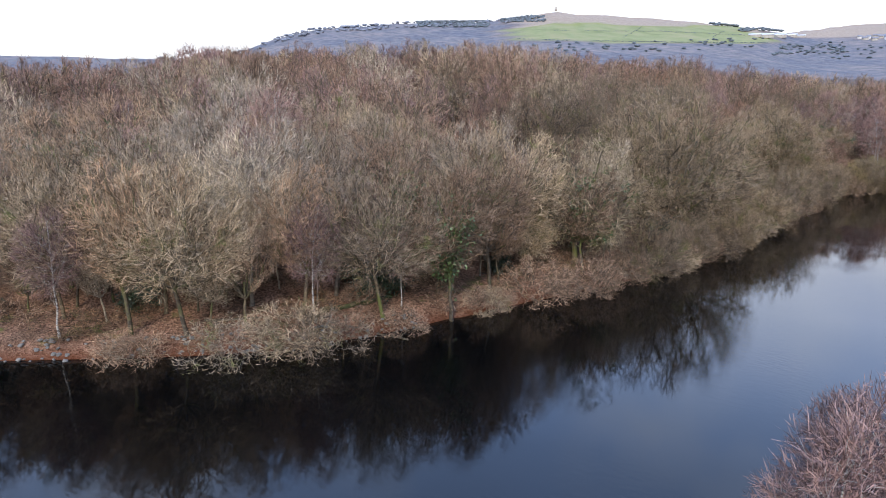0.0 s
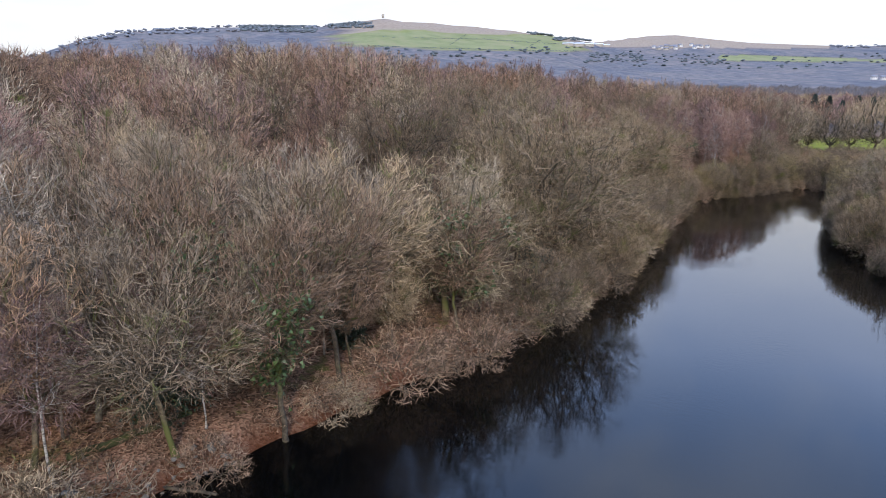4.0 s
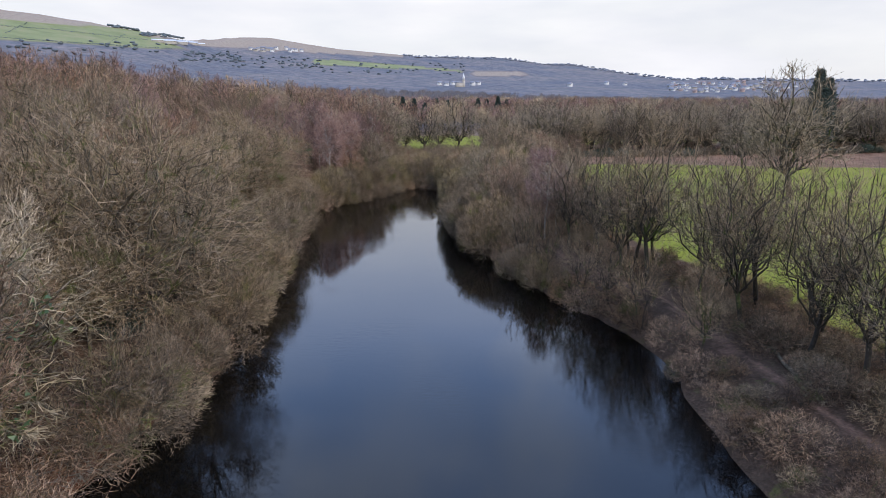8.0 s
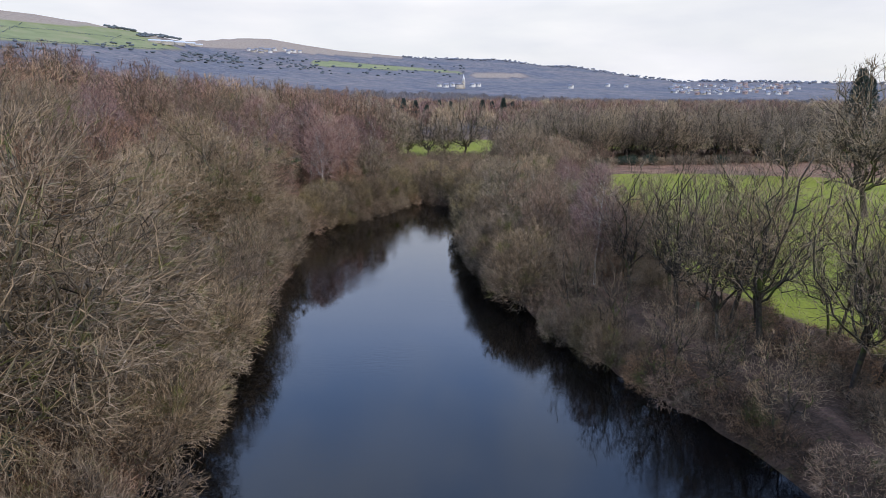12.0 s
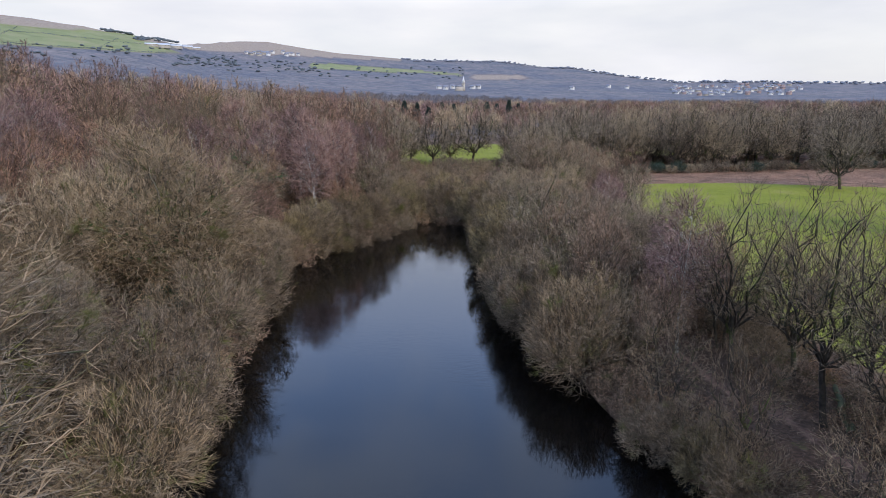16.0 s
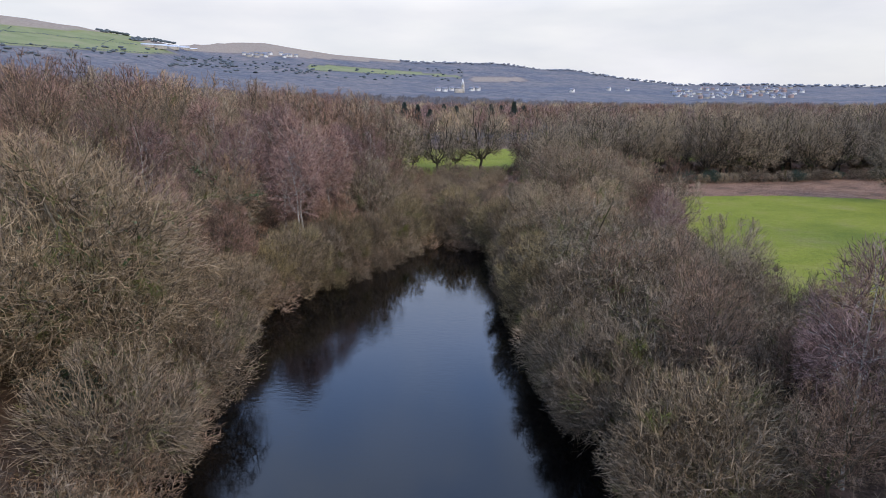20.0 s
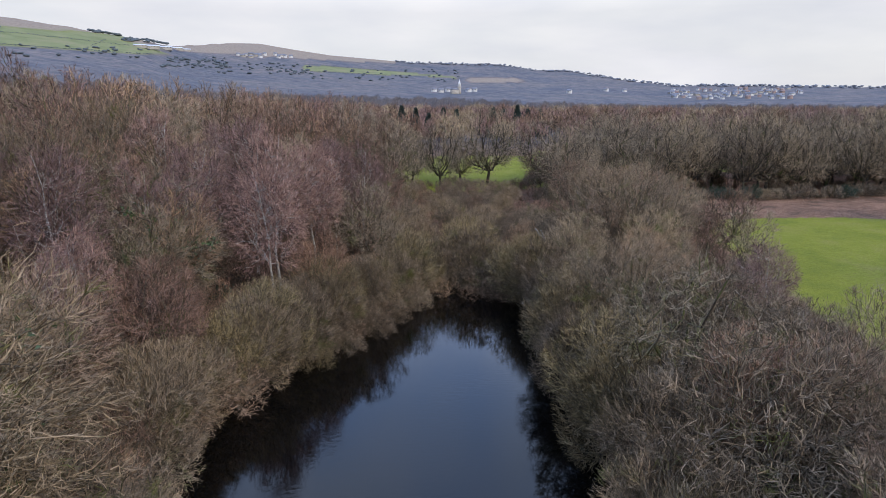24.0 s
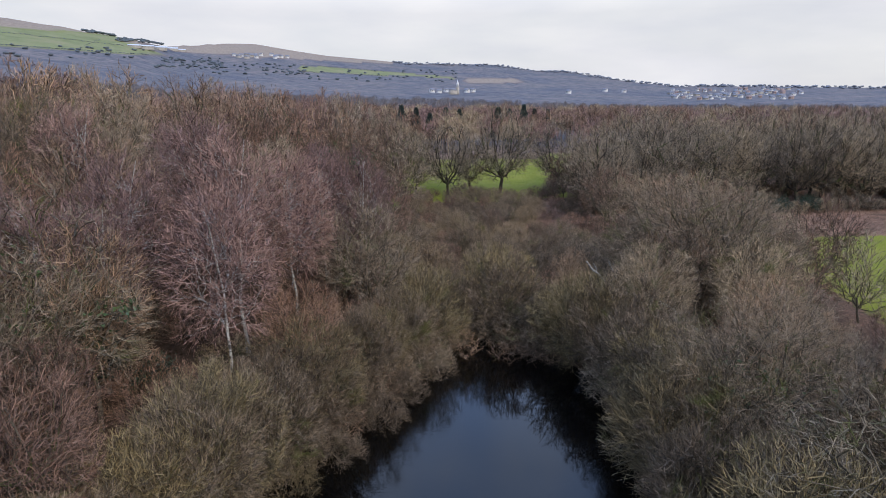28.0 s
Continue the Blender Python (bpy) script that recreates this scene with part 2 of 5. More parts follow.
def ground_mat():
    """Leaf litter, with grass, path gravel, moor and moss where the cover masks say so."""
    m, nd, ln, b = material("ground_cover")
    at = nd.new("ShaderNodeAttribute")
    at.attribute_name = "cover"
    sp = nd.new("ShaderNodeSeparateColor")
    ln.new(at.outputs["Color"], sp.inputs["Color"])
    at2 = nd.new("ShaderNodeAttribute")
    at2.attribute_name = "cover_b"
    sp2 = nd.new("ShaderNodeSeparateColor")
    ln.new(at2.outputs["Color"], sp2.inputs["Color"])
    leaf = tex(nd, ln, 7.0, kind="Voronoi")
    lr = ramp(nd, [(0.0, (0.075, 0.042, 0.026)), (0.35, (0.23, 0.13, 0.085)), (0.65, (0.36, 0.225, 0.155)), (1.0, (0.10, 0.06, 0.035))])
    sep = nd.new("ShaderNodeSeparateColor")
    ln.new(leaf.outputs["Color"], sep.inputs["Color"])
    ln.new(sep.outputs["Red"], lr.inputs["Fac"])
    patch = tex(nd, ln, 0.22, 5, 0.65)
    pr = ramp(nd, [(0.35, (0.50, 0.50, 0.48)), (0.65, (1.08, 1.0, 0.95))])
    ln.new(patch.outputs["Fac"], pr.inputs["Fac"])
    litter = blend(nd, ln, lr.outputs["Color"], pr.outputs["Color"], 1.0, "MULTIPLY")
    at3 = nd.new("ShaderNodeAttribute")
    at3.attribute_name = "cover_c"
    sp3 = nd.new("ShaderNodeSeparateColor")
    ln.new(at3.outputs["Color"], sp3.inputs["Color"])
    # dark soil tone that paints the shade under the bankside trees
    shade_tone = ramp(nd, [(0.3, (0.022, 0.016, 0.011)), (0.6, (0.055, 0.038, 0.026)), (0.8, (0.11, 0.07, 0.048))])
    shade_mottle = tex(nd, ln, 1.1, 6, 0.75)
    ln.new(shade_mottle.outputs["Fac"], shade_tone.inputs["Fac"])
    litter = blend(nd, ln, litter, shade_tone.outputs["Color"], sp3.outputs["Red"])
    litter = blend(nd, ln, litter, (0.075, 0.022, 0.008), sp3.outputs["Green"])
    mossn = tex(nd, ln, 0.35, 5, 0.7)
    mr = ramp(nd, [(0.58, (0, 0, 0)), (0.66, (1, 1, 1))])
    ln.new(mossn.outputs["Fac"], mr.inputs["Fac"])
    mm = nd.new("ShaderNodeMath")
    mm.operation = "MULTIPLY"
    ln.new(mr.outputs["Color"], mm.inputs[0])
    ln.new(sp2.outputs["Red"], mm.inputs[1])
    col = blend(nd, ln, litter, (0.10, 0.115, 0.025), mm.outputs[0])
    gn1 = tex(nd, ln, 0.12, 6, 0.7)
    gn2 = tex(nd, ln, 3.0, 4, 0.7)
    gr1 = ramp(nd, [(0.3, (0.145, 0.16, 0.022)), (0.52, (0.205, 0.21, 0.028)), (0.72, (0.245, 0.21, 0.062))])
    ln.new(gn1.outputs["Fac"], gr1.inputs["Fac"])
    gr2 = ramp(nd, [(0.3, (0.7, 0.7, 0.7)), (0.7, (1.15, 1.15, 1.15))])
    ln.new(gn2.outputs["Fac"], gr2.inputs["Fac"])
    grass = blend(nd, ln, gr1.outputs["Color"], gr2.outputs["Color"], 1.0, "MULTIPLY")
    edge = tex(nd, ln, 0.5, 5, 0.7)

    def mask(sock):
        a = nd.new("ShaderNodeMath")
        a.operation = "MULTIPLY_ADD"
        ln.new(edge.outputs["Fac"], a.inputs[0])
        a.inputs[1].default_value = 0.9
        ln.new(sock, a.inputs[2])
        c = ramp(nd, [(0.83, (0, 0, 0)), (1.0, (1, 1, 1))])
        ln.new(a.outputs[0], c.inputs["Fac"])
        return c.outputs["Color"]
    col = blend(nd, ln, col, grass, mask(sp.outputs["Red"]))
    mo = ramp(nd, [(0.3, (0.20, 0.15, 0.11)), (0.7, (0.33, 0.26, 0.195))])
    ln.new(gn1.outputs["Fac"], mo.inputs["Fac"])
    col = blend(nd, ln, col, mo.outputs["Color"], mask(sp.outputs["Green"]))
    pa = ramp(nd, [(0.3, (0.08, 0.048, 0.034)), (0.7, (0.22, 0.13, 0.092))])
    ln.new(gn2.outputs["Fac"], pa.inputs["Fac"])
    col = blend(nd, ln, col, pa.outputs["Color"], mask(sp.outputs["Blue"]))
    # hill pasture: grass colour greyed to carry the haze of distance
    hp = tex(nd, ln, 0.016, 6, 0.7)
    hr = ramp(nd, [(0.32, (0.135, 0.15, 0.07)), (0.5, (0.195, 0.205, 0.098)), (0.68, (0.25, 0.215, 0.125))])
    ln.new(hp.outputs["Fac"], hr.inputs["Fac"])
    col = blend(nd, ln, col, hr.outputs["Color"], sp2.outputs["Blue"])
    crowns = tex(nd, ln, 0.085, kind="Voronoi")
    crowns.feature = "SMOOTH_F1"
    csep = nd.new("ShaderNodeSeparateColor")
    ln.new(crowns.outputs["Color"], csep.inputs["Color"])
    # far woodland ground: the slate blue of haze is part of these tones
    hazed_tone = ramp(nd, [(0.0, (0.108, 0.114, 0.124)), (0.5, (0.138, 0.137, 0.144)), (1.0, (0.166, 0.154, 0.156))])
    ln.new(csep.outputs["Red"], hazed_tone.inputs["Fac"])
    wn1 = tex(nd, ln, 0.006, 5, 0.7)
    wr = ramp(nd, [(0.35, (0.72, 0.77, 0.86)), (0.65, (1.22, 1.08, 0.98))])
    ln.new(wn1.outputs["Fac"], wr.inputs["Fac"])
    woods = blend(nd, ln, hazed_tone.outputs["Color"], wr.outputs["Color"], 1.0, "MULTIPLY")
    wn2 = tex(nd, ln, 0.04, 6, 0.75)
    wm = ramp(nd, [(0.34, (0.62, 0.64, 0.70)), (0.5, (1.0, 0.99, 0.98)), (0.66, (1.32, 1.22, 1.14))])
    ln.new(wn2.outputs["Fac"], wm.inputs["Fac"])
    woods = blend(nd, ln, woods, wm.outputs["Color"], 1.0, "MULTIPLY")
    col = blend(nd, ln, col, woods, sp2.outputs["Green"])
    ln.new(col, b.inputs["Base Color"])
    b.inputs["Roughness"].default_value = 0.95
    b.inputs["Specular IOR Level"].default_value = 0.1
    bp = nd.new("ShaderNodeBump")
    bp.inputs["Strength"].default_value, bp.inputs["Distance"].default_value = 0.6, 0.12
    ln.new(leaf.outputs["Distance"], bp.inputs["Height"])
    inv = nd.new("ShaderNodeMath")
    inv.operation = "MULTIPLY_ADD"
    ln.new(crowns.outputs["Distance"], inv.inputs[0])
    inv.inputs[1].default_value, inv.inputs[2].default_value = -1.0, 1.0
    bp2 = nd.new("ShaderNodeBump")
    bp2.inputs["Distance"].default_value = 5.0
    st = nd.new("ShaderNodeMath")
    st.operation = "MULTIPLY"
    ln.new(sp2.outputs["Green"], st.inputs[0])
    st.inputs[1].default_value = 0.4
    ln.new(st.outputs[0], bp2.inputs["Strength"])
    ln.new(inv.outputs[0], bp2.inputs["Height"])
    ln.new(bp.outputs["Normal"], bp2.inputs["Normal"])
    ln.new(bp2.outputs["Normal"], b.inputs["Normal"])
    return m


M_GROUND = ground_mat()


# ---- mesh helpers ----
def mesh_np(name, verts, faces, mats, mat_index=None, smooth=False):
    """A mesh from numpy arrays; faces is a list of index arrays (n x 3 or n x 4)."""
    me = bpy.data.meshes.new(name)
    faces = [f for f in faces if len(f)]
    me.vertices.add(len(verts))
    me.vertices.foreach_set("co", np.ascontiguousarray(verts, dtype=np.float32).ravel())
    total = sum(f.size for f in faces)
    count = sum(len(f) for f in faces)
    me.loops.add(total)
    me.polygons.add(count)
    me.loops.foreach_set("vertex_index", np.concatenate([f.ravel() for f in faces]).astype(np.int32))
    sizes = np.concatenate([np.full(len(f), f.shape[1], dtype=np.int32) for f in faces])
    starts = np.concatenate([[0], np.cumsum(sizes)[:-1]]).astype(np.int32)
    me.polygons.foreach_set("loop_start", starts)
    if mat_index is not None:
        me.polygons.foreach_set("material_index", np.concatenate(mat_index).astype(np.int32))
    if smooth:
        me.polygons.foreach_set("use_smooth", np.ones(count, dtype=bool))
    me.update(calc_edges=True)
    for m in mats:
        me.materials.append(m)
    return me


def part(name, me, parent, label=""):
    ob = new(name, me)
    ob.parent = parent
    return tagged(ob, label)


class Pile:
    """Gathers verts and faces of many pieces into one mesh."""

    def __init__(self):
        self.v, self.q, self.t, self.n = [], [], [], 0

    def add(self, v, q=None, t=None):
        if q is not None and len(q):
            self.q.append(q + self.n)
        if t is not None and len(t):
            self.t.append(t + self.n)
        self.v.append(v)
        self.n += len(v)

    def mesh(self, name, mats, smooth=False):
        f = []
        if self.q:
            f.append(np.concatenate(self.q))
        if self.t:
            f.append(np.concatenate(self.t))
        return mesh_np(name, np.concatenate(self.v), f, mats, smooth=smooth)


# ---- the lie of the land ----
LEFT_BANK = np.array([(-150, -95), (-90, -52), (-62, -33), (-41.5, -19), (-34.5, -12), (-26.5, -3), (-22.5, 8), (-20.5, 16), (-17, 27),
                      (-14, 38), (-12.5, 50), (-12, 65), (-12.5, 85), (-12, 99), (-11.5, 110), (-10, 118), (-6, 125.5), (-2, 131.5), (1.5, 137), (5, 143), (8, 149), (9.5, 153.5)])
RIGHT_BANK = np.array([(11, 153), (11.8, 147.5), (14, 144), (17, 140.5), (18.2, 136), (17, 128), (15, 118), (14.5, 107), (14, 95), (14.5, 82), (16, 70),
                       (19, 60), (21.8, 52), (22.6, 44), (20.8, 37), (20.2, 31), (19.8, 20), (17, 8), (11, -3), (4, -13), (-6, -25), (-20, -38), (-40, -52),
                       (-80, -82), (-140, -125)])
WATER = np.concatenate([LEFT_BANK, RIGHT_BANK])
SKY = np.array([(-180, 2.2), (-90, 2.6), (-61.3, 2.47), (-57.7, 3.95), (-53.7, 5.1), (-45.3, 5.75), (-38.2, 5.85), (-33.9, 6.3), (-32.6, 6.75), (-31, 6.3),
                (-28.4, 6.25), (-22.3, 5.65), (-16.1, 4.75), (-14.5, 4.47), (-10.6, 4.8), (-8, 4.85), (-2.4, 4.06), (4.2, 3.55), (11.8, 3.38),
                (14.9, 2.9), (17.6, 2.84), (21.3, 2.18), (26.5, 1.55), (28.3, 1.64), (34, 1.5), (40.3, 1.35), (90, 2.0), (180, 2.2)])
FAR_R = np.array([(-180, 2200), (-61, 1900), (-33, 2200), (-16, 2300), (-10, 3000), (4, 3000), (18, 3000), (28, 2600), (60, 2500), (180, 2200)])


def seg_dist(px, py, line):
    best = np.full(px.shape, 1e9)
    for (x0, y0), (x1, y1) in zip(line[:-1], line[1:]):
        dx, dy = x1 - x0, y1 - y0
        t = np.clip(((px - x0) * dx + (py - y0) * dy) / (dx * dx + dy * dy), 0, 1)
        best = np.minimum(best, np.hypot(px - x0 - t * dx, py - y0 - t * dy))
    return best


def inside(px, py, poly):
    hit = np.zeros(px.shape, bool)
    x0, y0 = poly[-1]
    for x1, y1 in poly:
        c = ((y1 > py) != (y0 > py)) & (px < (x0 - x1) * (py - y1) / (y0 - y1 + 1e-12) + x1)
        hit ^= c
        x0, y0 = x1, y1
    return hit


def smooth01(x):
    x = np.clip(x, 0, 1)
    return x * x * (3 - 2 * x)


def wave(x, y, s, seed=0.0):
    """Cheap smooth unevenness, about -1 to 1."""
    return (np.sin(x / s + 1.3 * np.sin(y / s * 0.7 + seed) + seed) + np.sin(y / s * 1.1 + 1.7 * np.sin(x / s * 0.6 + 2 * seed))
            + np.sin((x + y) / s * 1.9 + seed * 3) * 0.5) / 2.5


def shore(px, py):
    """Distance to the left bank line, to the right one, and whether the place is in the water."""
    return seg_dist(px, py, LEFT_BANK), seg_dist(px, py, RIGHT_BANK), inside(px, py, WATER)


def height(px, py):
    px, py = np.asarray(px, float), np.asarray(py, float)
    dl, dr, wet = shore(px, py)
    d = np.minimum(dl, dr)
    bank = np.where(wet, -1.4 * smooth01(d / 2.0), 0.0)
    left = dl < dr
    up = 0.9 * smooth01((d + 0.2 * wave(px, py, 1.7)) / 1.6) + 0.5 * smooth01(d / 6)
    k = np.interp(py, [-50, 20, 60, 85, 110, 150, 200, 300], [0.17, 0.17, 0.20, 0.27, 0.30, 0.27, 0.16, 0.08])
    k = k * (1 - smooth01((px + 4) / 16) * smooth01((py - 138) / 14))
    lz = up + k * (np.clip(d - 6, 0, 52) + 0.13 * np.clip(d - 58, 0, 160)) + 0.25 * wave(px, py, 6) * smooth01(d / 6)
    rz = up + 0.3 * smooth01((d - 2) / 3) - 0.5 * smooth01((d - 9) / 8) + 0.012 * np.clip(d - 15, 0, 200) + 0.15 * wave(px, py, 9) * smooth01(d / 8)
    near = np.where(wet, bank, np.where(left, lz, rz))
    rx, ry = px, py - 40
    r, az = np.hypot(rx, ry), np.degrees(np.arctan2(rx, ry))
    rs = np.interp(az, FAR_R[:, 0], FAR_R[:, 1])
    es = np.interp(az, SKY[:, 0], SKY[:, 1])
    s = np.clip((r - 420) / (rs - 420), 0, 1)
    el = -1.9 + (es + 1.9) * s ** 0.8
    far = 20 + r * np.tan(np.radians(el)) - 0.12 * np.clip(r - rs, 0, 3000)
    far = far + wave(px, py, 90, 1) * 3.0 * smooth01((r - 500) / 500) * (1 - s)
    t = smooth01((r - 270) / 260)
    return near * (1 - t) + far * t


def axis(lo, hi, step, far_lo, far_hi, grow):
    a = list(np.arange(lo, hi + 0.01, step))
    s, v = step, a[-1]
    while v < far_hi:
        s = min(s * grow, 70)
        v += s
        a.append(v)
    s, v, left = step, a[0], []
    while v > far_lo:
        s = min(s * grow, 70)
        v -= s
        left.append(v)
    return np.array(left[::-1] + a)


def field_line(px, py):
    """Green meadow on the right bank: 1 inside it."""
    poly = np.array([(40, 20), (39, 60), (36, 80), (35, 95), (42, 118), (48, 145), (54, 168), (62, 178), (84, 177), (110, 163), (160, 150), (200, 60), (150, 10), (45, 0)])
    d = seg_dist(px, py, np.concatenate([poly, poly[:1]]))
    return np.where(inside(px, py, poly), 0.5 + d / 6, 0.5 - d / 6)


PATH_LINE = np.array([(24, 8), (26.5, 22), (26.8, 34), (26.5, 47), (26.8, 54), (25.5, 60.5), (23.8, 69), (22.4, 75), (21.5, 88)])


def land(px, py, pz):
    """Grass, and dry moor or bare ground, from 0 to 1 each."""
    r, az = np.hypot(px, py - 40), np.degrees(np.arctan2(px, py - 40))
    el = np.degrees(np.arctan2(pz - 20, r))
    meadow = np.clip(field_line(px, py), 0, 1)
    second = ((py > np.where(px < 46, 222, 246)) & (py < 330) & (px > -2) & (px < 200)) * 1.0

    def band(a0, a1, lo, hi):
        e0, e1 = np.interp(az, [a0, a1], lo), np.interp(az, [a0, a1], hi)
        return ((az > a0) & (az < a1) & (el > e0) & (el < e1) & (r > 450)) * 1.0
    hill = np.maximum.reduce([band(-36.5, -15.5, (4.3, 3.7), (5.2, 4.5)), band(-33.5, -17, (5.0, 4.3), (5.75, 5.0)), band(-4.6, 2.6, (2.75, 2.45), (3.25, 2.75)),
                              band(2, 8, (2.6, 2.2), (2.8, 2.4))])
    moor = np.maximum.reduce([band(-36, -15, (5.3, 4.5), (9, 9)), band(-15, 3, (4.1, 3.4), (9, 9)), band(9, 13.5, (1.9, 1.9), (2.25, 2.25))])
    grass = np.clip(np.maximum.reduce([meadow, second, hill]), 0, 1)
    return grass, np.where(grass > 0.9, 0, moor)


def build_ground():
    xs = axis(-75, 75, 1.5, -3600, 3900, 1.07)
    ys = axis(-60, 180, 1.5, -1500, 4200, 1.07)
    X, Y = np.meshgrid(xs, ys)
    Z = height(X, Y)
    nx, ny = len(xs), len(ys)
    V = np.stack([X.ravel(), Y.ravel(), Z.ravel()], 1)
    i = (np.arange(ny - 1)[:, None] * nx + np.arange(nx - 1)[None]).ravel()
    F = np.stack([i, i + 1, i + 1 + nx, i + nx], 1)
    me = mesh_np("ground", V, [F], [M_GROUND], smooth=True)
    px, py = V[:, 0], V[:, 1]
    dl, dr, wet = shore(px, py)
    r, az = np.hypot(px, py - 40), np.degrees(np.arctan2(px, py - 40))
    grass, moor = land(px, py, V[:, 2])
    path = np.clip(1.0 - seg_dist(px, py, PATH_LINE) / 1.4, 0, 0.52)
    moss = np.clip(1 - np.abs(dr - 3.0) / 4, 0, 1) * 0.9 + np.clip(1 - np.abs(dl - 4.0) / 4, 0, 1) * 0.8
    # mask for the haze-greyed grass of the far slopes
    hazed_pasture = grass * smooth01((r - 500) / 200) * 0.9
    wood = smooth01((r - 260) / 120) * (1 - np.clip(grass + moor, 0, 1))
    # where tree shade is put into the ground colour: right bank and left wood
    floor_shade = np.where(dr < dl, 0.8 * np.clip(1.6 - dr / 28, 0, 1), np.interp(py, [25, 60], [0.0, 0.85])) * (r < 250)
    iron = np.clip(1.2 - dl / 1.1, 0, 1) * (py < 45) * 0.9
    for nm, chans in (("cover", (grass, moor, path)), ("cover_b", (moss, wood, hazed_pasture)), ("cover_c", (floor_shade, iron, 0 * floor_shade))):
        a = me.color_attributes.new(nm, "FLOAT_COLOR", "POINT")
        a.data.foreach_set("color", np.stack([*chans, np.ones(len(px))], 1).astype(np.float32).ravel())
    return tagged(new("ground", me), "leaf-strewn woodland banks, green meadow and distant moorland hills", "ground", kind="structure")


build_ground()


def build_water():
    xs, ys = np.linspace(-160, 60, 12), np.linspace(-140, 190, 18)
    X, Y = np.meshgrid(xs, ys)
    V = np.stack([X.ravel(), Y.ravel(), 0 * X.ravel()], 1)
    nx = len(xs)
    i = (np.arange(len(ys) - 1)[:, None] * nx + np.arange(nx - 1)[None]).ravel()
    F = np.stack([i, i + 1, i + 1 + nx, i + nx], 1)
    return tagged(new("water", mesh_np("water", V, [F], [M_WATER])), "dark still water of a long narrow pond reflecting the sky", "water", kind="structure")


build_water()


# ---- bare winter trees: a generator that grows limbs, branches and twigs ----
rng = np.random.default_rng(7)
UP = np.array([0.0, 0.0, 1.0])


def unit(v):
    return v / np.maximum(np.linalg.norm(v, axis=-1, keepdims=True), 1e-9)


def frames_of(d):
    a = np.where(np.abs(d[:, 2:3]) > 0.9, np.array([[1.0, 0, 0]]), np.array([[0, 0, 1.0]]))
    u = unit(np.cross(d, a))
    return u, np.cross(d, u)


def tubes(pts, r0, r1, sides):
    n, k, _ = pts.shape
    d = unit(pts[:, -1] - pts[:, 0])
    u, v = frames_of(d)
    ang = np.arange(sides) * 2 * np.pi / sides
    ring = np.cos(ang)[None, :, None] * u[:, None] + np.sin(ang)[None, :, None] * v[:, None]
    s = np.linspace(0, 1, k)[None, :]
    rad = r0[:, None] * (1 - s) + r1[:, None] * s
    V = pts[:, :, None] + ring[:, None] * rad[:, :, None, None]
    idx = np.arange(n * k * sides).reshape(n, k, sides)
    nxt = np.roll(idx, -1, axis=2)
    Q = np.stack([idx[:, :-1], nxt[:, :-1], nxt[:, 1:], idx[:, 1:]], -1).reshape(-1, 4)
    return V.reshape(-1, 3), Q


def blades(base, tip, w):
    """Twigs: slim tapering slivers."""
    n = len(base)
    d = unit(tip - base)
    s = unit(np.cross(d, unit(rng.normal(0, 1, (n, 3))))) * w.reshape(-1, 1) * 0.5
    V = np.stack([base - s, base + s, tip], 1).reshape(-1, 3)
    return V, np.arange(3 * n).reshape(n, 3)


def nearest(points, targets):
    """For each target the nearest of the points, preferring those below it."""
    out = np.empty(len(targets), int)
    for i in range(0, len(targets), 400):
        d = targets[i:i + 400, None] - points[None]
        q = (d ** 2).sum(-1) * np.where(d[..., 2] < 0, 2.2, 1.0)
        out[i:i + 400] = q.argmin(1)
    return out


def reach(base, tip, bow, kink, k, sag=0.0):
    """Bowed, kinked strands from base to tip: n x k x 3."""
    n = len(base)
    s = np.linspace(0, 1, k)[None, :, None]
    L = np.linalg.norm(tip - base, axis=1).reshape(-1, 1, 1)
    side = rng.normal(0, 1, (n, 1, 3))
    p = base[:, None] * (1 - s) + tip[:, None] * s + side * np.sin(np.pi * s) * L * bow
    p = p - UP * (sag * L * np.sin(np.pi * s))
    j = rng.normal(0, 1, (n, k, 3)) * L * kink
    j[:, 0] = 0
    return p + j


def dome(n, lo, hi, H, R, low, flat=1.0):
    """Places spread through a lumpy crown, from lo to hi of its radius."""
    i = np.arange(n) + 0.5
    z = 1 - 1.72 * i / n
    a = i * 2.39996 + rng.uniform(0, 6.28)
    d = np.stack([np.cos(a) * np.sqrt(1 - z * z), np.sin(a) * np.sqrt(1 - z * z), z], 1) + rng.normal(0, 0.16, (n, 3))
    d = unit(d)
    ph = rng.uniform(0, 6.28, 3)
    lump = 1 + 0.13 * np.sin(d[:, 0] * 4.5 + ph[0]) * np.sin(d[:, 1] * 4 + ph[1]) + 0.10 * np.sin(d[:, 2] * 6 + d[:, 1] * 5 + ph[2])
    f = rng.uniform(lo, hi, n) * lump
    c = np.array([0, 0, H * (low + 1) / 2])
    return c + d * f[:, None] * np.array([R, R, H * (1 - low) / 2])


def depart(b, d, c, rad):
    """How far it is from b along d to the skin of the crown."""
    q, e = (b - c) / rad, d / rad
    a, h, k = (e * e).sum(-1), (q * e).sum(-1), (q * q).sum(-1) - 1
    return (-h + np.sqrt(np.maximum(h * h - a * k, 0))) / a


